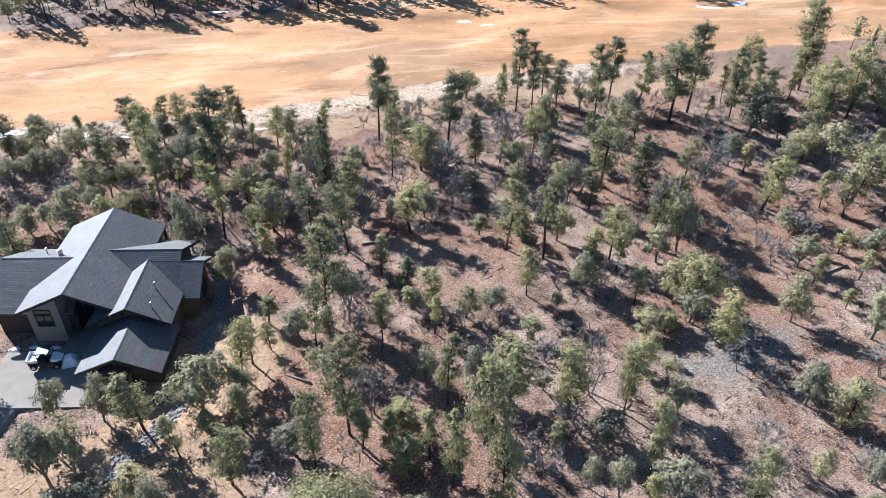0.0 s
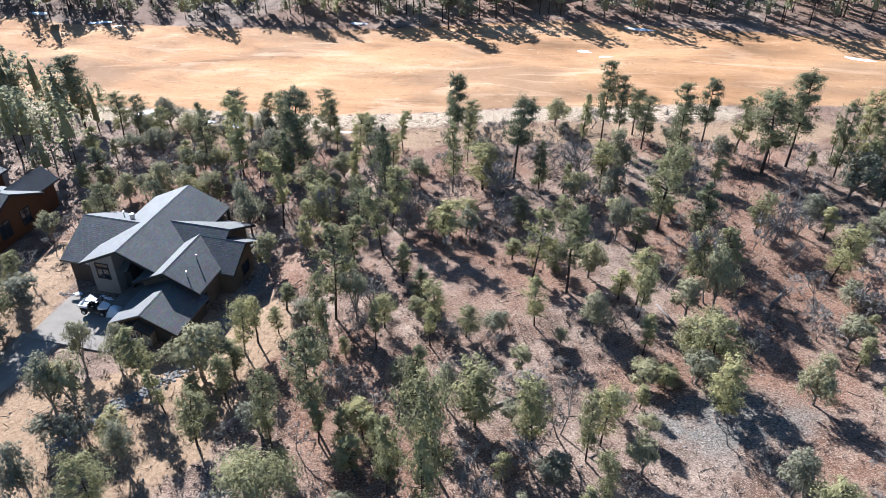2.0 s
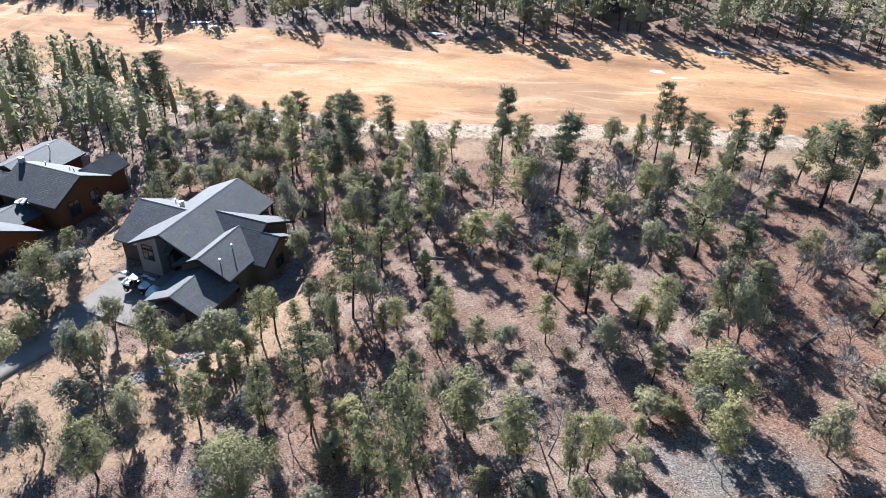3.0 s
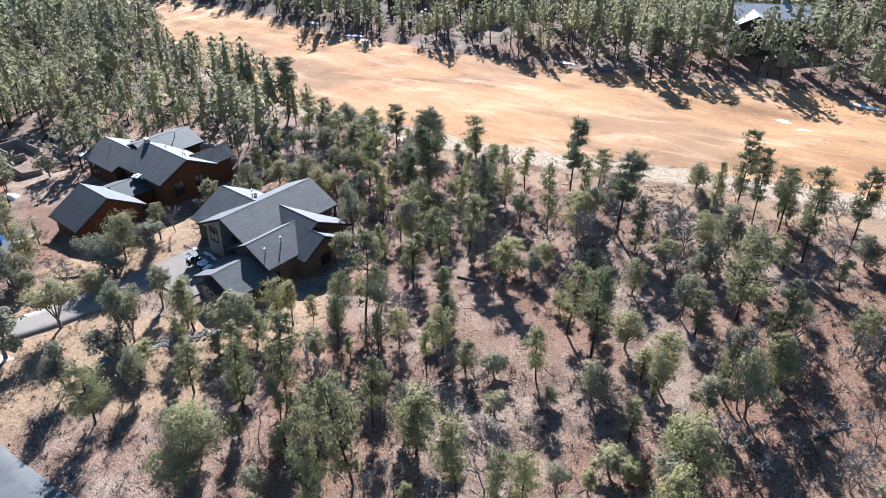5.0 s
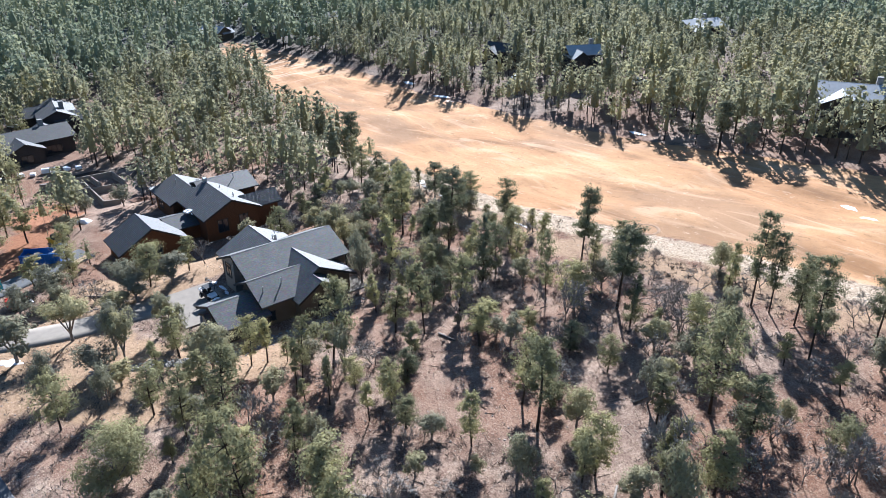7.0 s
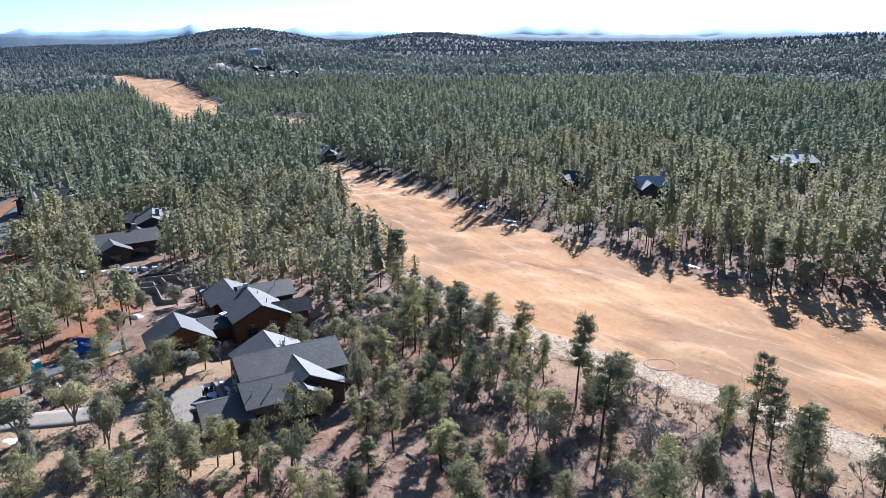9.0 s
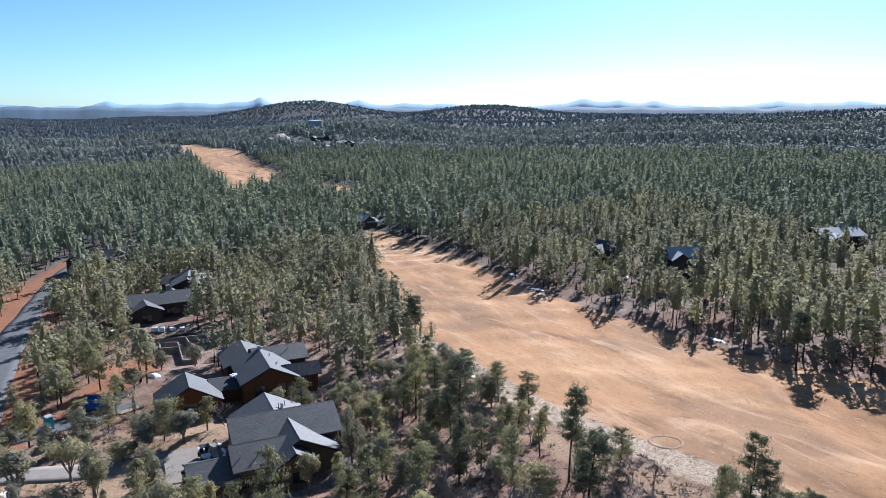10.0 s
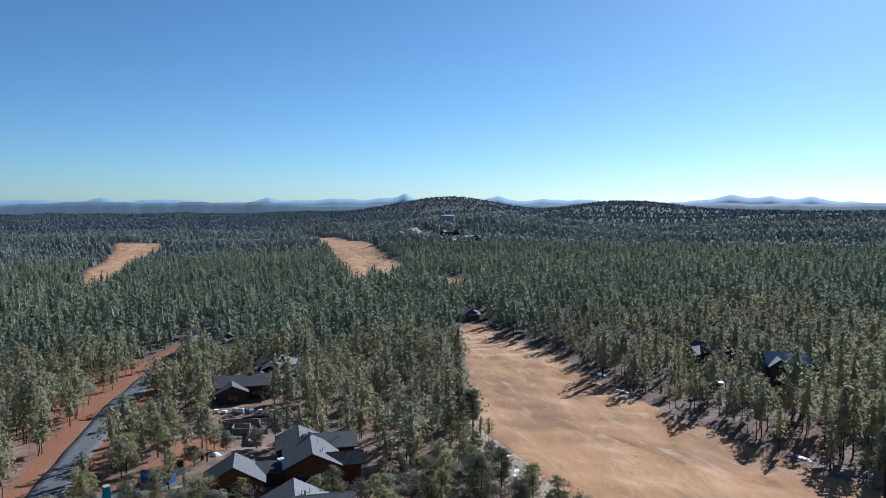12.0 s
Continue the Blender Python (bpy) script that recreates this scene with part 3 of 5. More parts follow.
def cedar_house():
    h = House("cedar-sided house with charcoal shingle roofs and an attached garage", CEDAR, SHINGLE_2)
    b = -6.4
    h.gable("x", -64.2, -53.4, 61.1, 4.95, 0.35, -2.05, b)
    h.gable("y", 60, 69.6, -66, 4.3, -0.2, -1.75, b, front=0.1)
    h.gable("y", 63.5, 69.9, -56.4, 2.3, -0.6, -2.2, b, front=0.1)
    h.gable("x", -73.5, -64.5, 59.4, 4.4, -0.75, -2.75, b, back=0.1)
    h.gable("y", 51.8, 57.4, -59.7, 3.2, -2.45, -3.55, b, front=0.1, back=0.1)
    h.gable("x", -60.3, -53.0, 48.3, 5.2, -0.72, -3.7, b)
    h.window("-x", 57.2, 58.8, -4.8, -3.2, -72.9, 1)
    h.window("-y", -71.6, -69.6, -5.0, -3.2, 55.55, 1)
    h.window("+x", 58.6, 60.2, -4.8, -2.8, -54.0, 1)
    h.window("+x", 62.2, 63.6, -4.8, -2.8, -54.0, 1)
    h.window("+x", 47.2, 49.4, -5.6, -3.8, -53.6, 2)
    # covered porch with posts at the back corner
    porch = h.box("porch_roof", -75.4, -72.9, 55.2, 57.4, -3.1, -2.9, PALE_TRIM, "pale porch roof on posts")
    for px, py in ((-75.2, 55.4), (-75.2, 57.2)):
        part("post", box_data("post", px - 0.1, px + 0.1, py - 0.1, py + 0.1, -6.1, -3.1, CEDAR), porch)
    for x, y, z in ((-61, 62.4, -0.3), (-64.8, 66.5, -0.3), (-57.4, 63.0, -0.6), (-56.2, 62.6, -0.4), (-70, 58.4, -1.0), (-67.5, 61.5, -1.4)):
        h.pipe(x, y, z - 0.4, z + 0.5)
    for i in range(7):
        w = h.box("roofing_bundle", -0.5, 0.5, -0.22, 0.22, -0.1, 0.12, WHITE_PAINT, "white wrapped roofing bundle")
        w.matrix_basis = pose(-58.6 + 0.9 * math.sin(i * 2.1), 56.6 + 0.8 * math.cos(i * 1.7), -2.35 + 0.05 * i, 0, 12, i * 47)
    h.box("chimney_cap", -64.0, -63.3, 60.8, 61.4, -0.2, 0.95, STEEL, "small metal chimney cap")


def dark_house(label, x, y, z, turn, s=1.0, roof=None, wall=None):
    h = House(label, wall or DARK_SIDING, roof or SHINGLE_2, (x, y, z), turn)
    h.gable("x", -8 * s, 8 * s, 0, 5 * s, 6.0, 4.0, -3.0)
    h.gable("y", -8.5 * s, 2, -3.5 * s, 4 * s, 5.2, 3.4, -3.0, back=0.1)
    h.gable("y", -1, 7.5 * s, 4.5 * s, 3.6 * s, 5.0, 3.4, -3.0, front=0.1)
    h.window("-y", 1.5 * s, 4.5 * s, 0.9, 2.6, -5 * s + 0.55, 2)
    h.window("-y", -4.6 * s, -2.4 * s, 0.8, 2.5, -8.5 * s + 0.6, 1)
    h.window("+x", -1.6 * s, 1.6 * s, 0.9, 2.6, 8 * s - 0.6, 1)
    h.box("chimney", 2.4, 3.4, 0.8, 1.8, 4.5, 7.2, STONE)
    return h


taupe_house()
cedar_house()
LIGHT_ROOF = plain("weathered_metal_roof", (0.33, 0.33, 0.33), 0.75, 0, 0.15, 0.6, 0.0, 0.15)
dark_house("low dark house with a charcoal roof in the woods", -127.5, 47.5, -9.0, 95, 1.0)
dark_house("dark wood house with a charcoal roof beyond the building site", -143, 56.5, -8.3, -8, 0.9)
dark_house("far house with dark roof beside the road", -194, 33, -8.9, 60, 0.9)
dark_house("low house at the end of the fairway", -228, 134, -8.6, 20, 0.7, LIGHT_ROOF, STUCCO_SHADE_BROWN)
dark_house("two-storey dark house with pale metal roof beyond the fairway", -78, 172, 1.2, 65, 0.62, LIGHT_ROOF)
dark_house("brown house with a weathered roof beyond the fairway", -108, 172, -2.5, 20, 0.62)
dark_house("large dark house with pale roof in the far woods", -84, 236, 0.9, 75, 0.95, LIGHT_ROOF)
dark_house("dark timber house with pale grey roof beside the fairway", -6, 167, 5.0, 28, 0.95, LIGHT_ROOF)


# ---- trees ----
def unit(n, rng):
    v = rng.normal(size=(n, 3))
    return v / np.linalg.norm(v, axis=1, keepdims=True)


def tufts(centers, radius, per, size, rng, flat=0.65, up=0.35, middle=None, slim=0.5, out_weight=0.75):
    """Loose needle tufts, slim triangles strewn through a clump round each centre."""
    n = len(centers) * per
    c = np.repeat(np.asarray(centers, float), per, 0)
    r = np.repeat(np.broadcast_to(np.asarray(radius, float), (len(centers),)), per)[:, None]
    d = unit(n, rng)
    p = c + d * r * np.array([1, 1, flat]) * (rng.random((n, 1)) ** 0.45)
    # most tufts face outwards, so that a crown has a lit and a shaded side
    face = d * 0.8 + unit(n, rng) * 0.75 + np.array([0, 0, up])
    if middle is not None:
        away = p - np.asarray(middle, float)
        away[:, 2] *= 0.5
        face += out_weight * away / (np.linalg.norm(away, axis=1, keepdims=True) + 1e-6)
    face /= np.linalg.norm(face, axis=1, keepdims=True)
    out = np.cross(face, unit(n, rng))
    out /= np.linalg.norm(out, axis=1, keepdims=True) + 1e-6
    side = np.cross(face, out)
    s = size * (0.6 + 0.8 * rng.random((n, 1)))
    wide = 0.5 - 0.32 * (rng.random((n, 1)) < slim)
    return np.stack([p - side * s * wide - out * s * 0.4, p + side * s * wide - out * s * 0.4, p + out * s * 0.9], 1)


def limb(verts, faces, a, b, ra, rb, sides=5):
    a, b = Vector(a), Vector(b)
    q = (b - a).to_track_quat("Z", "Y")
    k = len(verts)
    for p, r in ((a, ra), (b, rb)):
        for i in range(sides):
            t = 2 * math.pi * i / sides
            verts.append(tuple(p + q @ Vector((math.cos(t) * r, math.sin(t) * r, 0))))
    for i in range(sides):
        j = (i + 1) % sides
        faces.append((k + i, k + j, k + sides + j, k + sides + i))


def pine(seed, tall, spread, bare, leaf, per=44, size=0.155, broad=False):
    """A pine: bowed trunk, whorls of limbs, needle clumps at their ends. Returns the meshes of trunk and crown."""
    rng = np.random.default_rng(seed)
    verts, faces, tips, rad, hearts = [], [], [], [], []
    bend = rng.normal(0, 0.035, 2)
    steps = 7

    def axis(z):
        return np.array([bend[0] * z * (z / tall), bend[1] * z * math.sin(z * 0.5), z])

    r0 = 0.012 * tall + 0.05
    for i in range(steps):
        z0, z1 = tall * i / steps * 0.97 - (0.25 if i == 0 else 0), tall * (i + 1) / steps * 0.97
        limb(verts, faces, axis(z0), axis(z1), r0 * (1 - 0.85 * max(z0, 0) / tall), r0 * (1 - 0.85 * z1 / tall), 6)
    z = tall * bare
    while z < tall * 0.97:
        f = max(0.0, (z / tall - bare) / (1 - bare))
        swell = (0.7 + 0.3 * min(1.0, f / 0.3)) * (1 - (0.55 if broad else 0.76) * max(0.0, (f - 0.3) / 0.7) ** (3.2 if broad else 2.2))
        reach = spread * swell
        for _ in range(rng.integers(3, 6)):
            t = rng.random() * 6.283
            ln = reach * rng.uniform(0.5, 1.12)
            a = axis(z)
            e = a + np.array([math.cos(t) * ln, math.sin(t) * ln, ln * rng.uniform(0.0, 0.4)])
            limb(verts, faces, a, e, 0.028 + 0.012 * ln, 0.012, 3)
            hearts += [a + (e - a) * 0.5, a + (e - a) * 0.82]
            for q in ((0.55, 1.0) if ln > 0.75 else (0.85,)):
                tips.append(a + (e - a) * q + rng.normal(0, 0.1, 3))
                rad.append((0.30 + (0.32 if broad else 0.27) * ln * (1 - 0.3 * f)) * rng.uniform(0.75, 1.25))
        z += rng.uniform(0.3, 0.5) * (0.7 + tall * 0.045)
    for _ in range(3):
        tips.append(axis(tall * rng.uniform(0.93, 1.0)))
        rad.append(0.55 if broad else 0.34)
    # a few dead limbs below the crown
    for _ in range(5):
        a = axis(tall * bare * rng.uniform(0.45, 1))
        t = rng.random() * 6.283
        limb(verts, faces, a, a + np.array([math.cos(t), math.sin(t), 0.1]) * rng.uniform(0.4, 1.0), 0.02, 0.008, 3)
    per_n = max(6, int(per * 88 / max(60, len(tips))))
    mid = (0, 0, tall * (0.5 + bare * 0.5))
    leaves = np.concatenate([tufts(tips, rad, per_n, size, rng, middle=mid, slim=0.6, out_weight=0.95), tufts(hearts, 0.3, 8, size * 1.5, rng, 0.5, 0.5, mid, 0.3)])
    crown = tri_mesh("crown", leaves, leaf)
    return mesh_of("trunk", verts, faces, BARK, True), crown


def juniper(seed, tall, spread, leaf, count=120, per=30, size=0.125, bare=0.2):
    """A juniper or pinyon: short forked trunk under a dense, lobed, rounded crown."""
    rng = np.random.default_rng(seed)
    verts, faces = [], []
    mid = tall * (bare + 0.36)
    limb(verts, faces, (0, 0, -0.25), (0.05, 0.03, tall * bare), 0.15, 0.11, 6)
    lobes = []
    for i in range(rng.integers(6, 9)):
        t = i * 2.4 + rng.normal(0, 0.3)
        r = spread * rng.uniform(0.25, 0.72)
        e = np.array([math.cos(t) * r, math.sin(t) * r, tall * rng.uniform(bare + 0.2, 0.80)])
        limb(verts, faces, (0.05, 0.03, tall * bare * 0.8), e, 0.075, 0.025, 4)
        lobes.append((e, spread * rng.uniform(0.38, 0.6)))
    lobes.append((np.array([0, 0, tall * 0.8]), spread * 0.48))
    tips, rad = [], []
    for i in range(count):
        c, r = lobes[i % len(lobes)]
        d = unit(1, rng)[0]
        p = c + d * r * rng.uniform(0.55, 1.0) * np.array([1, 1, 0.9])
        if p[2] < tall * bare * 0.9:
            p[2] = tall * bare + rng.random() * 0.3
        tips.append(p)
        rad.append(r * rng.uniform(0.24, 0.46))
    hearts = [c for c, r in lobes for _ in range(9)]
    inner = tufts(hearts, [r * 0.75 for c, r in lobes for _ in range(9)], 10, size * 1.7, rng, 0.9, 0.5, (0, 0, mid), 0.3)
    return mesh_of("trunk", verts, faces, GREY_BARK, True), tri_mesh("crown", np.concatenate([tufts(tips, rad, per, size, rng, 0.85, 0.45, (0, 0, mid)), inner]), leaf)


def bare_oak(seed, tall, spread):
    """A leafless oak: forked grey limbs that split into a haze of twigs."""
    rng = np.random.default_rng(seed)
    verts, faces, twigs = [], [], []

    def grow(a, d, ln, r, depth):
        b = a + d * ln
        limb(verts, faces, a, b, r, r * 0.62, 5 if depth < 2 else 3)
        if depth == 3:
            for _ in range(9):
                q = a + (b - a) * rng.random()
                e = d * 0.8 + unit(1, rng)[0] * 0.9
                e /= np.linalg.norm(e)
                twigs.append((q, q + e * ln * rng.uniform(0.4, 0.95)))
            return
        for _ in range(3 if depth else 4):
            e = d * 0.9 + unit(1, rng)[0] * 0.75 * spread + np.array([0, 0, 0.15])
            e /= np.linalg.norm(e)
            grow(b, e, ln * rng.uniform(0.6, 0.85), r * 0.6, depth + 1)

    for s in range(rng.integers(1, 4)):
        d = np.array([rng.normal(0, 0.3), rng.normal(0, 0.3), 1.0])
        grow(np.array([rng.normal(0, 0.2), rng.normal(0, 0.2), -0.2]), d / np.linalg.norm(d), tall * 0.33, 0.03 + tall * 0.011, 0)
    tri = []
    for a, b in twigs:
        s = np.cross(b - a, unit(1, rng)[0])
        s = s / (np.linalg.norm(s) + 1e-6) * 0.035
        tri += [(a - s, a + s, b)]
    return mesh_of("trunk", verts, faces, GREY_BARK, True), tri_mesh("crown", np.array(tri), TWIG)


KINDS = {}


def kind(key, meshes, base_h, name, crown_name, category, labels):
    co = np.empty(len(meshes[1].vertices) * 3, dtype=np.float32)
    meshes[1].vertices.foreach_get("co", co)
    co = co.reshape(-1, 3)
    wide = float(np.percentile(np.hypot(co[:, 0], co[:, 1]), 93))
    KINDS.setdefault(key, []).append((meshes, base_h, wide, name, crown_name, category, labels))


for i, (tall, spread, bare) in enumerate([(8.5, 1.75, 0.28), (8.5, 2.05, 0.24), (9, 1.55, 0.36), (8, 2.2, 0.26), (9, 2.3, 0.26), (8.5, 1.5, 0.32)]):
    kind("pine", pine(11 + i, tall, spread, bare, PINE_LEAF, broad=i % 3 > 0), tall, "pine_tree", "crown", "pine tree", "olive-green ponderosa pine with bare lower trunk in red needle litter")
for i, (tall, spread, bare) in enumerate([(12, 2.3, 0.40), (12.5, 2.5, 0.34), (12, 2.1, 0.46)]):
    kind("tall", pine(31 + i, tall, spread, bare, PINE_DARK, 92, 0.165, True), tall, "pine_tree", "crown", "pine tree", "tall dark-green ponderosa pine standing at the edge of the fairway")
for i, (tall, spread, bare) in enumerate([(7, 1.6, 0.12), (7, 1.9, 0.16)]):
    kind("dark", pine(41 + i, tall, spread, bare, PINE_DARK, 54, 0.14, i > 0), tall, "pine_tree", "crown", "pine tree", "compact dark-green pine with foliage close to the ground")
for i, (tall, spread, bare) in enumerate([(5.5, 1.1, 0.34), (5.5, 1.25, 0.28), (6, 1.0, 0.42)]):
    kind("young", pine(51 + i, tall, spread, bare, PINE_LEAF, 26, 0.13), tall, "young_pine", "crown", "pine tree", "slender young pine with a small olive crown and thin trunk")
for i, (tall, spread) in enumerate([(5, 2.0), (5.2, 1.8), (4.6, 2.1), (5.6, 1.7), (5, 1.9)]):
    kind("juniper", juniper(71 + i, tall, spread, JUNIPER_LEAF), tall, "juniper_tree", "crown", "juniper tree", "rounded grey-green juniper with forked grey trunk on forest floor")
for i, (tall, spread) in enumerate([(7, 2.2), (7.6, 2.0), (6.6, 2.4)]):
    kind("pinyon", pine(171 + i, tall, spread, 0.14 + 0.04 * i, PINE_LEAF, 58, 0.15, i > 0), tall, "pinyon_pine", "crown", "pine tree", "broad rounded pinyon pine with a dense olive crown")
kind("broad", juniper(81, 6.6, 3.3, PINE_LEAF, 330, 34, 0.125, 0.1), 6.6, "pinyon_pine", "crown", "pine tree", "large rounded pinyon pine with a dense olive crown beside the road")
for i, (tall, spread) in enumerate([(5, 1.0), (5.5, 1.25), (4.5, 1.2), (5, 0.8), (4.2, 1.5)]):
    kind("oak", bare_oak(91 + i, tall, spread), tall, "bare_oak", "crown", "oak tree", "leafless grey oak with a haze of fine twigs")


GROUPS = {"pine": "pines of the wood", "dark": "dark pines of the wood", "tall": "tall pines along the fairway", "young": "young pines of the wood", "juniper": "junipers of the wood", "pinyon": "pinyons of the wood", "oak": "bare oaks of the wood", "broad": "pinyons of the wood"}


def stand(key, x, y, h, rng, radius=None):
    """One tree: h its height, radius that of its crown."""
    meshes, base_h, base_r, name, crown_name, category, label = KINDS[key][rng.integers(len(KINDS[key]))]
    s = h / base_h
    w = radius / base_r if radius else s ** 0.75 * rng.uniform(0.9, 1.12)
    w = min(max(w, 0.55 * s), 1.9 * s)
    lean = 7 if key != "tall" else 3
    m = pose(x, y, float(terrain_z(x, y)) - 0.05, rng.normal(0, lean * 0.4), rng.normal(0, lean * 0.4), rng.random() * 360)
    ob = empty(name, m, label, category, GROUPS[key])
    ob.scale = (w, w, s)
    part("trunk", meshes[0], ob)
    part(crown_name, meshes[1], ob)


def open_ground(x, y):
    """Where no tree stands: fairway, roads, drives, houses and their yards."""
    x, y = np.asarray(x, float), np.asarray(y, float)
    bad = fairway(x, y, 1.0) > 0.35
    bad |= off_road(x, y) < np.where(x < -75, 3.4, 1.8)
    bad |= (off_line(x, y, DRIVE) < 3.6) | (off_line(x, y, DRIVE_2) < 3.2)
    south = np.interp(x, *FAIR_NEAR) - y
    bad |= (south > -2) & (south < 5.5) & (x > -62) & (x < 40)
    bad |= (off_line(x, y, HILL_TRACK) < 15) | (np.hypot((x + 912) / 50, (y - 292) / 26) < 1) | (np.hypot((x + 672) / 30, (y - 262) / 20) < 1) | (np.hypot((x + 752) / 30, (y - 258) / 18) < 1)
    for cx, cy, hx, hy in ((-30.5, 56, 10.5, 11.5), (-21, 55, 5, 9), (-63, 58, 13, 14), (-58.5, 48, 7.5, 7.5), (-93, 50, 13.5, 10), (-83, 40, 6, 5), (-128, 50, 9, 10), (-143, 57, 9, 9), (-140, 66, 7, 3.5), (-194, 33, 8, 8), (-226, 136, 7, 7), (-78, 172, 5.5, 5.5), (-108, 172, 5.5, 5.5), (-84, 236, 8, 8), (-6, 167, 9, 8), (-32, 45, 7, 6), (-54, 30, 6, 4), (-66, 37, 7, 5.5), (-51, 29, 3, 3), (-52, 36.5, 5, 3), (-75, 225, 7, 7), (-71, 165, 7, 8), (-76, 228, 10, 9), (-68, 220, 8, 8), (-183, 35, 10, 6), (-112, 46, 7, 6)):
        bad |= (np.abs(x - cx) < hx) & (np.abs(y - cy) < hy)
    return bad


def scatter(x0, x1, y0, y1, gap, rng, keep=1.0):
    """A loose grid of places with every one shifted."""
    gx, gy = np.meshgrid(np.arange(x0, x1, gap), np.arange(y0, y1, gap))
    x = gx.ravel() + rng.uniform(-0.5, 0.5, gx.size) * gap * 1.5
    y = gy.ravel() + rng.uniform(-0.5, 0.5, gx.size) * gap * 1.5
    ok = (~open_ground(x, y)) & (rng.random(x.size) < keep)
    return x[ok], y[ok]


rng = np.random.default_rng(5)
placed = []
HOUSE_WOOD = """juniper -18.7 58.7 6.2 1.4; young -13.8 52.1 3.1 1; pine -22.3 40.1 6.4 1.5; pine -14.6 42.3 4.2 1.4; pine -13.9 37.1 1.6 1.6; juniper -43.3 41.5 5.1 2.4; juniper -35.7 32.2 6.4 2.7; pine -52.4 36.4 6.1 1.5; pinyon -17.9 26.7 6.3 1.9; juniper -23.9 32.1 4 2.4; juniper -24.3 27.2 6.1 1.5; juniper -18 42.2 7.1 2.5; pine -15.1 45.3 6.6 1.4; juniper -21 33.4 3.2 1.5; pine -13.9 34.3 6.2 1.4; young -14.5 46.9 5.7 0.9; young -18.4 36.9 5.4 0.7"""
HOUSE_WOOD_2 = """juniper -26.1 41.5 5.6 0.9; juniper -27.9 35 7.8 1.6; juniper -29.4 40.8 6.3 1.2; juniper -18.5 31.4 5.4 1.2; young -15.1 61.7 5.1 0.9; pine -13.1 48.6 3.3 0.9; juniper -39.7 41.2 4.4 2; juniper -40.4 46.2 5.3 2.1; juniper -49.5 33.1 5.7 2.4; juniper -38.6 38.2 3.4 2.3; juniper -25.9 35.3 6.5 1.7; juniper -35 26.1 6.5 2.5; young -14 39.5 5.2 1.1; young -16.6 39.1 2.5 1.1; pine -55.3 32.2 5 1.5"""
FRONT_WOOD = """pine -5.2 38.2 10 1.8; juniper 1.1 43.7 3.8 1.2; broad -5.5 27.8 6.9 3.3; pine 2.8 32.9 8 1.1; young 1.2 35.5 5.8 0.8; dark -2 36.4 4.9 0.8; pine 2.8 40.9 8 1.1; pine -7.6 35.2 8.2 1.2; juniper -9.7 36.9 3.4 1.5; pine -4.1 36.5 5.5 0.9; pine -0.7 37.6 3.9 1.3; pine -0.4 34.4 3.9 1.4; oak -3.3 40 6.5 2.2; juniper -7.5 44 3.5 1.6"""
GRAVEL_WOOD = """pinyon 27.7 45.3 6.2 1.5; juniper 31.9 38.7 5.2 1.7; pinyon 6.1 35.2 11.5 2; pinyon 12.8 39.7 7.4 1.5; pine 18.1 40.6 6.8 1.3; pinyon 33.6 36 5.3 1.4; juniper 15.1 35.7 4.7 1.3; pinyon 8 40.6 6.5 2; pine 17.1 38.9 7.4 1; pinyon 6.3 30.6 8.6 1.2; juniper 41 45.7 6.2 1.7; oak 26.4 34.3 4 0.8; oak 9.8 33.4 6.2 1.3; juniper 12.8 32.2 4 0.8"""
GRAVEL_WOOD_2 = """juniper 19.1 30.8 5.2 1.6; young 17.6 32.9 4.3 0.7; pinyon 23.7 29.4 6.6 1.1; juniper 29.8 31.7 3.7 0.9; juniper 33.5 31 4 1.1; juniper 14.9 31.3 4.4 1; oak 26.9 32.6 3.9 1.2; juniper 21.6 42.2 2.8 1; oak 15 40.8 7.7 1.4; pine 18.7 35 6.3 0.9; juniper 5.2 42.2 5.4 1.1; juniper 10.9 41.7 2 1; juniper 19.1 43.9 3.4 1; oak 11.5 44.8 2.5 2.1"""
MIDDLE_WOOD = """pine -8.2 51.4 10.7 2; young -3.2 58.1 4.9 1; dark -0.6 55.5 4.1 1.2; young 7.3 64.2 2.5 1; juniper 7.4 52.3 2.8 1.3; juniper -6 51.5 6.7 1.3; pine 1.8 51.8 5.5 1.2; pine 5 51.1 3.5 1.4; pine -0.2 65 5.9 1.8; young -2.8 47.7 6 0.6; oak 3.8 65.9 3.8 1.6; oak 0.6 61.8 4.3 1.5; oak 7.7 48.8 3.7 1.1; pine -8.9 48.1 7.9 0.8; young -7.2 46.5 6.6 0.7; oak 4.7 49.7 2.8 1.3; young 2 49.1 4.7 0.7; oak -13.9 65.7 7.7 2; pine -6.9 62.7 8.7 1.3; juniper -24.5 65.9 8.3 1.5"""
EAST_WOOD = """pine 9.9 61.3 8.3 1.7; pine 13.6 59.5 10.6 1.6; pine 20.5 59.2 6.6 1.5; pine 25.5 61.4 7.6 1.3; juniper 27.8 60.2 7.9 1.6; juniper 16.5 54.1 4.9 1.6; pine 11.1 53.8 5.7 1.3; pinyon 27 50.8 6 2.3; juniper 25.7 49.1 4.4 1.5; juniper 35 48.6 5.6 1.7; pinyon 28.3 64.4 6.6 1.7; young 18.7 59.5 3.7 1.1; young 47.5 64.4 5.4 0.9; juniper 46.8 57.5 3.6 1.5; young 44.1 53.9 3.6 0.7"""
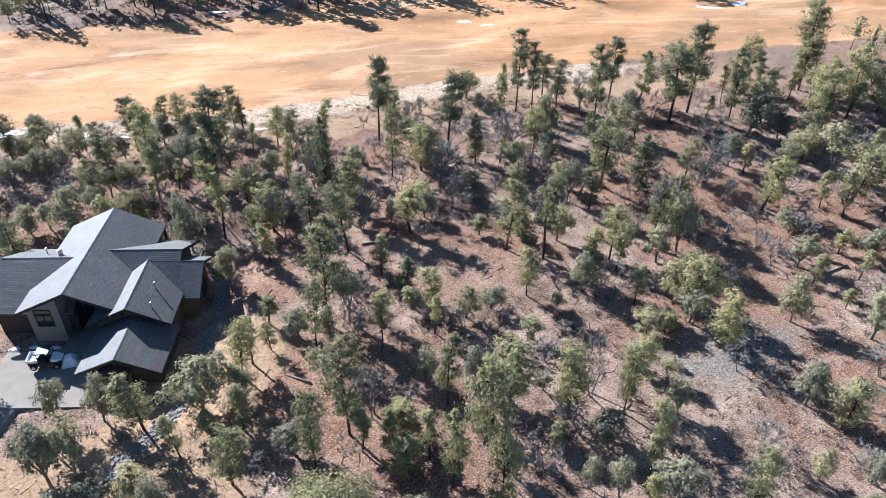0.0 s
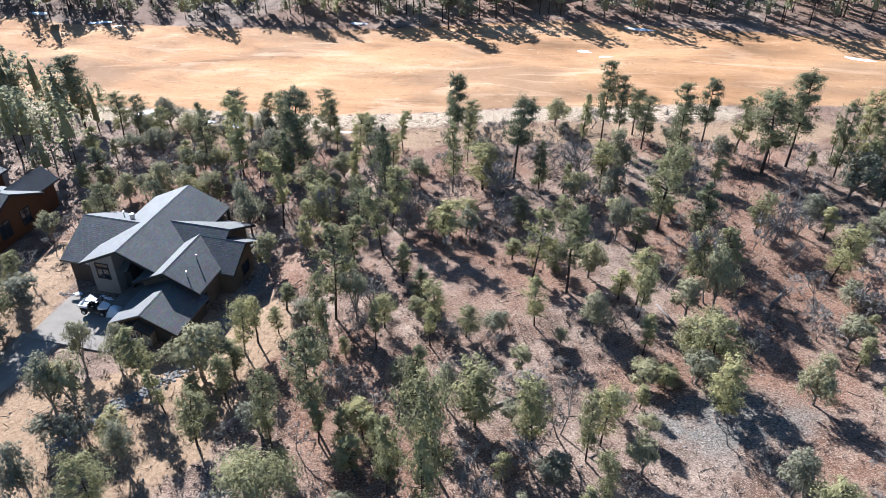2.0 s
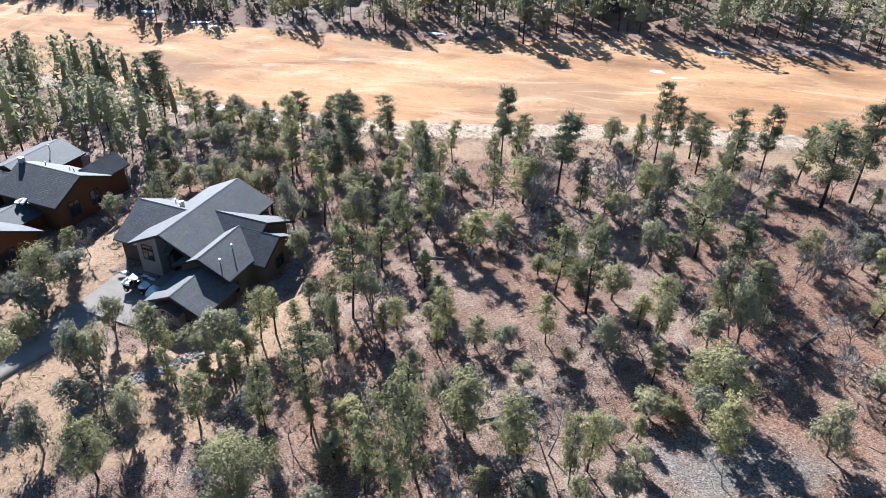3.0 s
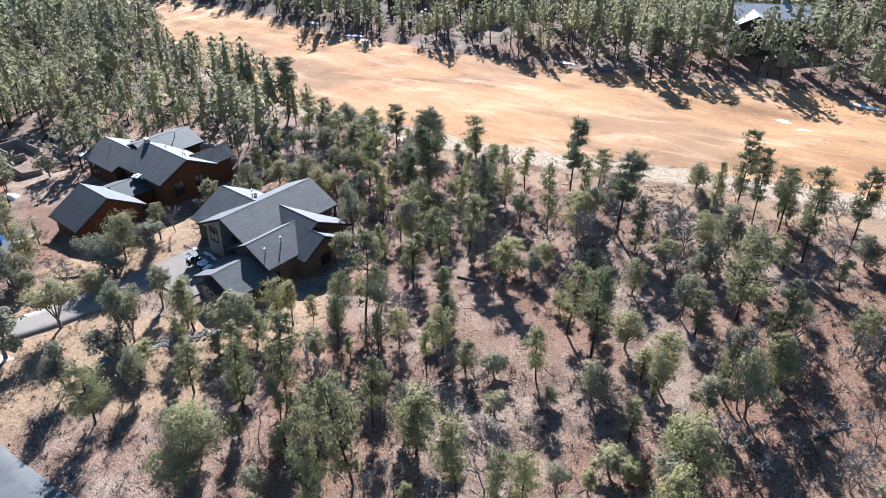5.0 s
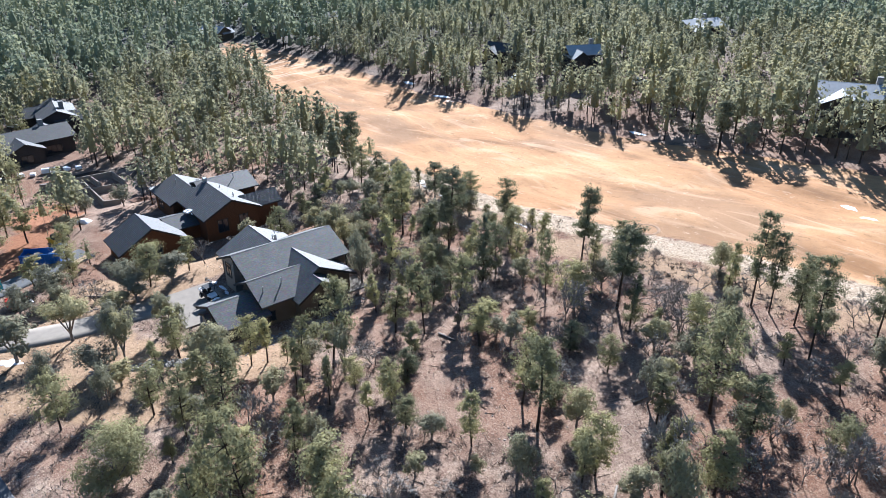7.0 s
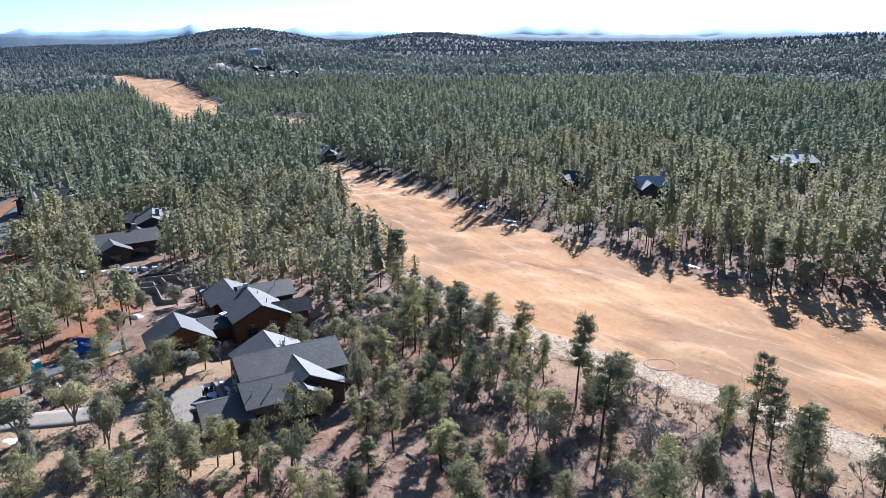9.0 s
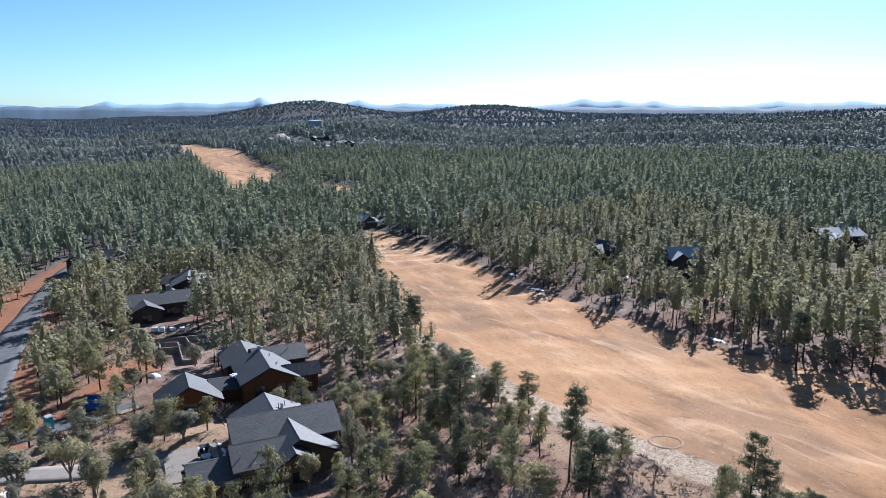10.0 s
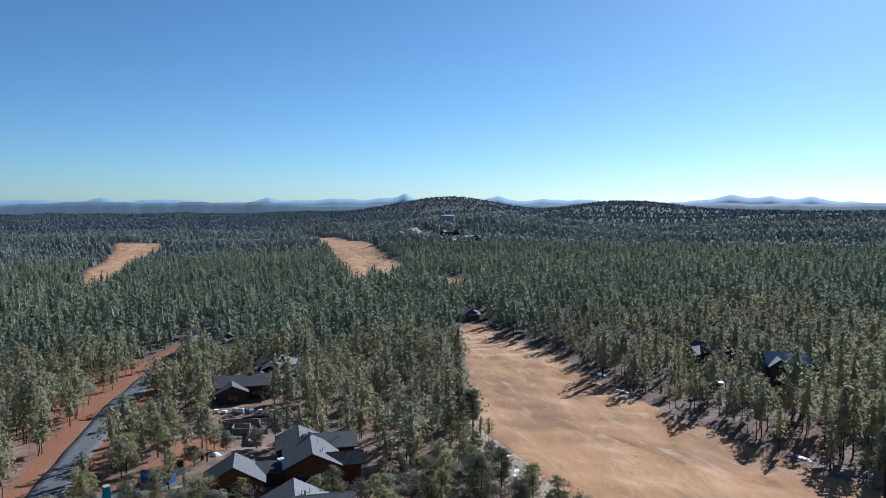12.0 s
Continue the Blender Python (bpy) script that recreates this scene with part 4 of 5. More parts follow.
EAST_WOOD_2 = """young 40.8 49.9 2.4 0.6; oak 37.3 62.3 4.7 1.7; juniper 40.9 63.4 2.5 1.7; juniper 39.1 56.6 4 1.5; oak 36.7 57 5.2 1.3; dark 12 63.5 3.6 1.2; juniper 10.7 47.8 2.7 1; oak 14 48.4 1.4 1.3; juniper 13.8 51.9 2.1 0.8; pine 21.2 51.9 4.8 0.8; juniper 21.4 48.1 2.8 1.7; pine 20.7 57.2 6.2 1; oak 27 60.8 10.1 2.3; juniper 25.2 58.5 5 1.5; pinyon 23.1 48.1 2.5 1.2"""
WEST_EDGE = """tall -25.1 82 11.1 2.3; tall -4.3 86.2 12.2 1.6; pine -11.6 86.8 6.8 1; pine -2.3 86.1 7.7 0.9; pinyon -15.6 67.5 5.9 1.9; pine 0.9 71.3 3 1.6; juniper -2.3 66.7 4.1 1; pine -12.9 71.6 4.6 1.2; dark -12 78.6 7.2 1.7; pine -2.4 77.7 9.8 1.3; pine -31.6 78 11.6 1.6; juniper -5.7 66.6 1.6 0.7"""
WEST_EDGE_2 = """dark -11.5 67.7 5 1.6; oak -1.3 73.8 5.9 1.7; pinyon 1.2 78.7 6.4 2.2; oak -13.2 80.3 7 2.1; dark -10.2 74.7 10.2 1.4; young -15.2 76.5 7.1 0.9; oak 1.4 94 3.3 1.2; oak -5.2 69.5 6 1.3; oak -28.7 72.2 6.1 1.8; pine -7.6 68.5 8.3 1.5; oak -11.8 76.3 5.7 2.2; oak -5.6 66.6 6 1.6; pine -21.4 68.1 9.8 1.4"""
FAIRWAY_EDGE = """tall 4.6 82.4 11.3 2; tall 14.9 93.8 12.1 1.5; tall 17.1 93.7 10.2 1.2; tall 20.4 92.9 7.8 1.5; young 12.4 92.1 7.7 0.8; dark 8.1 80.2 6.6 1.2; juniper 17.3 84 7.3 2; pine 22.5 73 11.6 2.5; oak 13 82 7.9 2.1; oak 3.7 76.4 7 2.5; tall 19.1 97.2 6.8 1.4; dark 6.8 71.7 3.6 1.5; oak 3.5 74.4 7.8 2.4; oak 12.7 83.4 6.7 3.3; juniper 9.6 95.3 2.4 0.9; juniper 23.8 92.8 3.8 1.2; juniper 23.2 76.7 2.7 1.5; juniper 17.9 69.9 6 1.3; oak 16.4 83.7 5.8 1.7"""
EAST_EDGE = """tall 24.6 87.5 11.9 1.6; tall 28.1 94 10 1.4; pine 32.5 94 8.1 1.6; tall 38.4 90.6 12.6 2; tall 35.2 88.3 11.2 2.7; dark 43.8 89 10.1 1.1; pine 48.1 92.2 8.5 1.1; dark 26.9 71.9 7.2 1.7; oak 35 73 7 2.5; pinyon 39.5 66.7 7 1.6; juniper 50.2 73.1 7.5 2.3; tall 57.2 97.9 12.8 2.2; pinyon 55.4 88.5 8.1 2.3; pinyon 60.5 89.3 9.1 2.6; tall 66 90.8 9.7 1.6; pine 53.9 93.5 5.9 1.1"""
EAST_EDGE_2 = """juniper 44.3 83.6 7.1 2.5; young 44.2 93.6 5.6 0.7; young 45.9 66.4 4.6 0.8; oak 36.4 68.9 3.4 1.3; pine 46.2 93.4 5.2 1.1; oak 34.8 91.8 3.8 1.5; oak 25.6 72.2 3.4 1.9; oak 33.6 71.9 4.5 1.1; young 59.3 87.5 5.7 1.3; pinyon 64.1 88.5 6.5 2; juniper 50.7 81.6 4.8 1.9; juniper 47.8 82.6 4.8 1.6; oak 49.2 69.3 3.7 1.3; juniper 27.9 76.2 3.1 1; oak 32.4 70.3 3.5 1.3; oak 35.6 67.8 4.3 1.2"""
SITE_WOOD = """pinyon -83.5 43 5.5 2; juniper -80.5 45.5 4.4 1.7; juniper -78.5 51.5 4.6 1.8; pine -74 35 8 1.8; pine -79 33 8.5 1.8; juniper -71 40.5 4.6 1.8; pine -92 63 8 1.8; pine -88 62 7 1.6; pine -59.5 37.5 7 1.6; pine -52 26 7.5 1.8"""
FAR_EDGE = """tall -17.7 140.2 10.5 2.0; juniper -14.5 143.6 6.6 2; pine -9.3 146.6 9.5 2; tall -108.6 100.7 9.2 1.7; tall -68.4 93 11 2.2; pine -66 90.5 8.5 1.7; tall -37.4 88.8 7.8 1.6"""
for listed in (HOUSE_WOOD, HOUSE_WOOD_2, FRONT_WOOD, GRAVEL_WOOD, GRAVEL_WOOD_2, MIDDLE_WOOD, EAST_WOOD, EAST_WOOD_2, WEST_EDGE, WEST_EDGE_2, FAIRWAY_EDGE, EAST_EDGE, EAST_EDGE_2, SITE_WOOD, FAR_EDGE):
    for item in listed.split(";"):
        key, x, y, h, r = item.split()
        placed.append((float(x), float(y)))
        stand(key, float(x), float(y), float(h), rng, float(r))

# clearings of bare litter, gravel and dry grass
CLEARINGS = [(23.5, 43.5, 3), (25.3, 36.5, 3), (24.5, 39.5, 3), (-8.5, 44.6, 2.5), (-11.9, 47, 2.5), (-0.6, 44.2, 2), (-19.1, 37.6, 3), (-6.6, 84.9, 3), (33.1, 99.2, 5), (33.3, 85.2, 3), (43, 78.7, 4), (16.9, 65.2, 2.5), (12.9, 53.5, 2), (3.3, 42.4, 2)]
CLEARINGS += [(36.9, 44.6, 3.5), (40.3, 50.6, 2.5), (29.7, 36.2, 3), (-21.8, 36.1, 3), (-12.2, 43, 2), (-7.1, 59.3, 2.5), (-19.5, 69, 2), (-10.2, 92.5, 4), (22.6, 88.7, 2.5), (28.7, 62.4, 2.5), (-2.8, 54.2, 2.2), (-19.1, 83.9, 2.5), (-5.7, 75.5, 2), (29.1, 77.7, 4)]
CLEARINGS += [(9.6, 83.7, 2), (-2.4, 62.8, 3), (-14.8, 50.5, 3), (-30.9, 41, 2.5), (-18.8, 32.6, 3), (-13.6, 33.8, 2), (11.1, 50.7, 2)]


def fill(x0, x1, y0, y1, gap, keep, shares, top):
    px, py = scatter(x0, x1, y0, y1, gap, rng, keep)
    for x, y in zip(px, py):
        if any((x - a) ** 2 + (y - b) ** 2 < 3.2 for a, b in placed) or any((x - a) ** 2 + (y - b) ** 2 < r * r for a, b, r in CLEARINGS):
            continue
        dens = noise.noise((x * 0.06, y * 0.06, 3.0))
        if dens < -0.28 and rng.random() < 0.7:
            continue
        u, key = rng.random(), "pine"
        for kd, f in shares:
            if u < f:
                key = kd
                break
            u -= f
        h = {"pine": rng.uniform(5.2, 9.0), "young": rng.uniform(3.4, 6.0), "juniper": rng.uniform(3.6, 6.2), "pinyon": rng.uniform(5.4, 8.0), "oak": rng.uniform(3.0, 5.4), "dark": rng.uniform(4.5, 7.5), "tall": rng.uniform(9, 12.5)}[key] * top
        placed.append((x, y))
        stand(key, x, y, h, rng)


fill(-10, 46, 26, 62, 2.8, 0.5, (("juniper", 0.24), ("young", 0.2), ("oak", 0.52)), 0.72)
fill(46, 76, 20, 100, 4.0, 0.7, (("juniper", 0.34), ("young", 0.12), ("oak", 0.22), ("pinyon", 0.14)), 1.0)
fill(-16, 46, 62, 101, 2.5, 0.55, (("juniper", 0.22), ("young", 0.12), ("oak", 0.62)), 0.8)
fill(-60, -34, 19, 62, 3.4, 0.6, (("juniper", 0.6), ("young", 0.1), ("oak", 0.1), ("pinyon", 0.1)), 0.9)
fill(-150, -60, 17, 46, 4.6, 0.62, (("juniper", 0.34), ("young", 0.08), ("oak", 0.05), ("pinyon", 0.14)), 0.95)
fill(-60, -16, 62, 94, 2.4, 0.84, (("juniper", 0.28), ("young", 0.14), ("oak", 0.34), ("dark", 0.10)), 0.9)


# ---- woods further off, joined ----
def lump(seed, spread, bare, rings, sides):
    """The dense inside of a crown 9 m tall: a ragged cone of flat faces."""
    rng = np.random.default_rng(seed)
    rows, low, tall = [], 9 * bare, 8.4
    for k in range(rings):
        f = k / rings
        ang = (np.arange(sides) + 0.5 * (k % 2)) / sides * 6.283 + rng.uniform(-0.3, 0.3, sides)
        rr = spread * (1 - 0.85 * f) * rng.uniform(0.55, 1.3, sides)
        zz = low + (tall - low) * (f + rng.uniform(-0.3, 0.3, sides) / rings * (k > 0))
        rows.append(np.stack([rr * np.cos(ang), rr * np.sin(ang), zz], 1))
    out, top = [], np.array([*(rng.normal(0, 0.08, 2) * spread), tall])
    for a, b in zip(rows, rows[1:]):
        for i in range(sides):
            j = (i + 1) % sides
            out += [(a[i], a[j], b[i]), (a[j], b[j], b[i])]
    out += [(rows[-1][i], rows[-1][(i + 1) % sides], top) for i in range(sides)]
    return np.array(out)


def far_pine(seed, spread, bare, clumps, per, size, point=1.5, rings=2, sides=4, heart=0.55):
    """A pine crown seen from afar: needle clumps set round a dense inside, as triangles."""
    rng = np.random.default_rng(seed)
    f = (np.arange(clumps) + rng.random(clumps)) / clumps
    r = spread * (0.75 + 0.25 * np.minimum(1, f / 0.2)) * (1 - 0.93 * np.maximum(0, (f - 0.1) / 0.9) ** point)
    a = np.arange(clumps) * 2.4 + rng.uniform(-0.5, 0.5, clumps)
    q = r * rng.uniform(0.5, 1.0, clumps)
    c = np.stack([q * np.cos(a), q * np.sin(a), 9 * (bare + (1 - bare) * (0.04 + 0.95 * f))], 1)
    out = tufts(c, 0.22 + 0.32 * r, per, size, rng, 0.6, 0.4, (0, 0, 9 * (0.4 + bare * 0.5)), 0.3, 1.2)
    return (np.concatenate([out, lump(seed + 900, spread * heart, bare, rings, sides)]) if rings else out), 9.0


def sector(x, y, lo, hi):
    """Inside a wedge of bearings seen from the walk."""
    a = np.degrees(np.arctan2(y - 45, x - 50)) % 360
    return (a > lo) & (a < hi)


def copied_wood(name, xs, ys, hs, protos, leaf, rng, label, trunks=2):
    """A wood in one mesh: every tree one of a few pine crowns, turned and scaled, on a slim trunk."""
    zs = terrain_z(xs, ys)
    # taller and lower patches, as a wood grows
    hs = hs * (1 + 0.22 * np.sin(xs * 0.11 + 2.1 * np.sin(ys * 0.05)) * np.sin(ys * 0.13 + 1.7 * np.sin(xs * 0.04)))
    which = rng.integers(len(protos), size=len(xs))
    out, tr, tones = [], [], []
    patch = 0.5 + 0.5 * np.sin(xs * 0.021 + 1.9 * np.sin(ys * 0.013)) * np.sin(ys * 0.017 + 1.3 * np.sin(xs * 0.009))
    tone = 0.7 * rng.random(len(xs)) + 0.3 * patch
    for k, (tris, base_h) in enumerate(protos):
        i = np.where(which == k)[0]
        s, a = hs[i] / base_h, rng.random(len(i)) * 6.283
        w = s ** 0.8 * rng.uniform(0.9, 1.25, len(i))
        c, d = np.cos(a), np.sin(a)
        p = tris[None]
        x = (p[..., 0] * c[:, None, None] - p[..., 1] * d[:, None, None]) * w[:, None, None] + xs[i][:, None, None]
        y = (p[..., 0] * d[:, None, None] + p[..., 1] * c[:, None, None]) * w[:, None, None] + ys[i][:, None, None]
        z = p[..., 2] * s[:, None, None] + zs[i][:, None, None]
        out.append(np.stack([x, y, z], -1).reshape(-1, 3, 3))
        tones.append(np.repeat(tone[i], len(tris)))
    for k in range(trunks):
        a = rng.random(len(xs)) * 3.14
        w = np.stack([np.cos(a), np.sin(a), 0 * a], 1) * (0.05 + 0.01 * hs)[:, None]
        p = np.stack([xs, ys, zs - 0.2], 1)
        tr.append(np.stack([p - w, p + w, p + np.stack([0 * hs, 0 * hs, hs * 0.6], 1)], 1))
    ob = tagged(new(name, tri_mesh(name, np.concatenate(out), leaf, np.concatenate(tones))), label, "trees", kind="stuff")
    if tr:
        part("trunks", tri_mesh("trunks", np.concatenate(tr), BARK), ob)


# beyond the fairway and round the neighbours
x1, y1 = scatter(-190, 110, 138, 265, 4.15, rng, 0.9)
x2, y2 = scatter(-190, -58, -40, 138, 4.2, rng, 0.9)
x3, y3 = scatter(72, 130, 20, 120, 5.0, rng, 0.85)
mx, my = np.concatenate([x1, x2, x3]), np.concatenate([y1, y2, y3])
ok = sector(mx, my, 55, 215)
for a, b in placed:
    ok &= (mx - a) ** 2 + (my - b) ** 2 > 5
mx, my = mx[ok], my[ok]
close = (mx > -175) & (my < 240)
fx, fy = mx[~close], my[~close]
mx, my = mx[close], my[close]
protos = [far_pine(200 + i, 2.3 + 0.35 * (i % 3), 0.24 + 0.08 * (i % 4), 26, 9, 0.385, 1.2 + 0.4 * (i % 3), 3, 5, 0.27) for i in range(12)]
copied_wood("pine_wood", mx, my, 4.2 + 8.6 * rng.random(mx.size), protos, WOOD_LEAF, rng, "dense stand of grey-green ponderosa pines behind the fairway")

x1, y1 = scatter(-640, 200, -260, 640, 5.3, rng, 0.95)
near = (x1 > -190) & (x1 < 130) & (y1 > -40) & (y1 < 265)
ok = sector(x1, y1, 85, 206) & ~near & (np.hypot(x1, y1) < 640)
x1, y1 = np.concatenate([x1[ok], fx]), np.concatenate([y1[ok], fy])
protos = [far_pine(300 + i, 2.5 + 0.35 * (i % 3), 0.2 + 0.08 * (i % 3), 15, 4, 0.58, 1.3 + 0.4 * (i % 3), 2, 4, 0.42) for i in range(14)]
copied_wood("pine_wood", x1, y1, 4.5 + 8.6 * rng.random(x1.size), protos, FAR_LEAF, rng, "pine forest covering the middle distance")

x1, y1 = scatter(-1500, 300, -900, 1500, 6.8, rng, 0.88)
ok = sector(x1, y1, 88, 204) & (np.hypot(x1, y1) > 640) & (np.hypot(x1, y1) < 1350)
x1, y1 = x1[ok], y1[ok]
protos = [far_pine(400 + i, 2.6 + 0.4 * (i % 3), 0.1, 6, 1, 1.9, 1.2, 1, 4, 0.85) for i in range(14)]
copied_wood("far_wood", x1, y1, 5.0 + 6.0 * rng.random(x1.size), protos, RIDGE_HAZE_LEAF, rng, "far pine forest rolling to the hills", 0)

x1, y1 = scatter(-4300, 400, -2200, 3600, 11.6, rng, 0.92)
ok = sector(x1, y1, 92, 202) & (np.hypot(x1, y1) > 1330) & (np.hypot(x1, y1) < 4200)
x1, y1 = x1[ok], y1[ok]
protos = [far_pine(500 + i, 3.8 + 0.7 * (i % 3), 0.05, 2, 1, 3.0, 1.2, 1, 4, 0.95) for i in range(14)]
copied_wood("far_wood", x1, y1, 4.0 + 4.0 * rng.random(x1.size), protos, DISTANT_HAZE_LEAF, rng, "dark forest on the distant hills", 0)


# ---- stones, litter, snow ----
def pebble(rng):
    """A squat, chipped stone as triangles, about 1 across."""
    p = np.array([(1, 0, 0), (0.3, 0.95, 0), (-0.8, 0.6, 0), (-0.8, -0.6, 0), (0.3, -0.95, 0), (0.5, 0.35, 0.7), (-0.45, 0.4, 0.8), (-0.1, -0.5, 0.75)]) * 0.5
    p = p * rng.uniform(0.75, 1.25, p.shape)
    f = [(0, 1, 5), (1, 6, 5), (1, 2, 6), (2, 3, 6), (3, 7, 6), (3, 4, 7), (4, 0, 7), (0, 5, 7), (5, 6, 7)]
    return p[np.array(f)]


def strewn(name, xs, ys, sizes, mat, rng, label, lift=-0.03, category="stones"):
    kinds = [pebble(rng) for _ in range(8)]
    zs = terrain_z(xs, ys)
    out = []
    for x, y, z, s in zip(xs, ys, zs, sizes):
        a = rng.random() * 6.283
        c, d = math.cos(a), math.sin(a)
        q = kinds[rng.integers(8)] * s * np.array([1, rng.uniform(0.6, 1), rng.uniform(0.5, 0.9)])
        out.append(np.stack([q[..., 0] * c - q[..., 1] * d + x, q[..., 0] * d + q[..., 1] * c + y, q[..., 2] + z + lift], -1))
    return tagged(new(name, tri_mesh(name, np.concatenate(out), mat)), label, category, kind="stuff")


def rocky(name, c):
    m = material(name, 0.9, 0, 0.2)
    k = Nodes(m)
    r = k.island()
    base = k.ramp(r, (0.0, tuple(x * 0.5 for x in c)), (0.5, c), (1.0, tuple(min(1, x * 1.6) for x in c)))
    k.color(k.mix(k.math("MULTIPLY", k.noise(k.place(), 9, 4), 0.5), base, tuple(x * 0.5 for x in c)))
    return m


ROCKS = rocky("chipped_rock", (0.218, 0.205, 0.188))
PALE_ROCK = rocky("pale_litter_stone", (0.290, 0.244, 0.205))
STICKS = rocky("dead_wood", (0.132, 0.109, 0.092))
STRAW = rocky("dry_grass", (0.363, 0.277, 0.191))
BRUSHWOOD = rocky("low_brush", (0.125, 0.102, 0.086))

DITCH = [(-25.6, 31.5), (-24.4, 34.2), (-22.8, 37.3), (-21.0, 40.1), (-20.0, 43.4), (-19.9, 47.7), (-19.6, 52), (-19.5, 55.5), (-20.1, 60), (-21.5, 63.5)]


def along(line, n, width, rng):
    seg = [math.dist(p, q) for p, q in zip(line, line[1:])]
    t = np.sort(rng.random(n)) * sum(seg)
    cum = np.concatenate([[0], np.cumsum(seg)])
    x = np.interp(t, cum, [p[0] for p in line]) + rng.normal(0, width, n)
    y = np.interp(t, cum, [p[1] for p in line]) + rng.normal(0, width, n)
    return x, y


x1, y1 = along(DITCH, 1500, 0.42, rng)
strewn("ditch_stones", x1, y1, rng.uniform(0.2, 0.5, x1.size), ROCKS, rng, "grey rock-lined drainage ditch curving round the house", 0.0)
x1, y1 = along([(-39.5, 50.4), (-36.6, 50.2), (-33.2, 50.4)], 70, 0.12, rng)
strewn("border_stones", x1, y1, rng.uniform(0.2, 0.4, x1.size), ROCKS, rng, "row of grey border stones along the driveway", 0.0)
x1, y1 = along([(-41.0, 42.0), (-41.8, 38.0), (-43.5, 32.0)], 60, 0.2, rng)
strewn("border_stones", x1, y1, rng.uniform(0.2, 0.45, x1.size), PALE_ROCK, rng, "loose pale stones beside the driveway", 0.0)


def litter_places(n):
    x, y = rng.uniform(-62, 74, n), rng.uniform(17, 98, n)
    ok = (fairway(x, y) < 0.3) & (off_road(x, y) > 0.3) & (off_line(x, y, DRIVE) > 2.7) & ~((np.abs(x + 30.5) < 9.5) & (np.abs(y - 55.5) < 10.5))
    return x[ok], y[ok]


x1, y1 = litter_places(9000)
strewn("forest_stones", x1, y1, rng.uniform(0.08, 0.2, x1.size) * rng.uniform(0.8, 1.9, x1.size), PALE_ROCK, rng, "pale stones and bark chips strewn over the forest floor")


def blades(name, xs, ys, size, count, mat, label, rise, category):
    """Tufts of thin upright blades or twigs, joined."""
    n = len(xs)
    zs = terrain_z(xs, ys)
    out = []
    for _ in range(count):
        a, b = rng.random(n) * 6.283, rng.random(n) * 6.283
        s = size * rng.uniform(0.5, 1.2, n)
        p = np.stack([xs + np.cos(b) * s * 0.3, ys + np.sin(b) * s * 0.3, zs - 0.02], 1)
        w = np.stack([np.cos(a), np.sin(a), 0 * a], 1) * np.minimum(s * 0.09, 0.03)[:, None]
        d = np.stack([np.cos(b) * s * 0.8, np.sin(b) * s * 0.8, s * rise * rng.uniform(0.5, 1.3, n)], 1)
        out.append(np.stack([p - w, p + w, p + d], 1))
    return tagged(new(name, tri_mesh(name, np.concatenate(out), mat)), label, category, kind="stuff")


x1, y1 = litter_places(9000)
blades("dry_grass", x1, y1, rng.uniform(0.18, 0.45, x1.size), 6, STRAW, "tufts of dry straw-coloured grass", 0.7, "grass")
x1, y1 = litter_places(9000)
keep = np.array([noise.noise((a * 0.09, b * 0.09, 9.0)) > -0.02 for a, b in zip(x1, y1)])
blades("low_brush", x1[keep], y1[keep], rng.uniform(0.25, 0.6, keep.sum()), 16, BRUSHWOOD, "leafless grey-brown brush between the trees", 0.9, "brush")
x1 = rng.uniform(-118, 60, 5000)
y1 = np.interp(x1, *FAIR_NEAR) - rng.uniform(0.3, 7, x1.size)
blades("dry_grass", x1, y1, rng.uniform(0.2, 0.5, x1.size), 5, STRAW, "pale rough grass along the fairway edge", 0.6, "grass")


def fallen(n):
    """Dead branches lying about, each a thin tapering stick."""
    x, y = litter_places(n)
    tri = []
    for a, b in zip(x, y):
        t, ln, r = rng.random() * 6.283, rng.uniform(0.4, 2.0), rng.uniform(0.015, 0.04)
        d, s = np.array([math.cos(t), math.sin(t), 0]), np.array([-math.sin(t), math.cos(t), 0])
        p = np.array([a, b, float(terrain_z(a, b)) + 0.02])
        q = p + d * ln
        q[2] = float(terrain_z(q[0], q[1])) + 0.02
        u = np.array([0, 0, 1.0])
        tri += [(p - s * r, p + u * r * 1.7, q), (p + u * r * 1.7, p + s * r, q)]
        if ln > 1.4:
            m = p + d * ln * 0.5 + u * 0.03
            e = m + d * 0.4 * ln * 0.5 + s * rng.choice([-1, 1]) * ln * 0.25 + u * 0.1
            tri += [(m - s * r, m + s * r, e), (m, m + u * r * 1.5, e)]
    tagged(new("fallen_branches", tri_mesh("fallen_branches", np.array(tri), STICKS)), "grey dead branches fallen on the forest floor", "branches", kind="stuff")


fallen(1500)


def log(x, y, ln, r, turn):
    verts, faces = [], []
    d = Vector((math.cos(radians(turn)), math.sin(radians(turn)), 0))
    z0 = float(terrain_z(x, y))
    a = Vector((x, y, z0 + r * 0.8))
    b = a + d * ln
    b.z = float(terrain_z(b.x, b.y)) + r * 0.6
    limb(verts, faces, a, a.lerp(b, 0.5), r, r * 0.85, 7)
    limb(verts, faces, a.lerp(b, 0.5), b, r * 0.85, r * 0.6, 7)
    k = len(verts)
    faces.append(tuple(range(6, -1, -1)))
    faces.append(tuple(range(k - 7, k)))
    ob = new("fallen_log", mesh_of("fallen_log", verts, faces, GREY_BARK, True))
    tagged(ob, "weathered grey fallen log lying on needle litter", "log", "fallen logs")


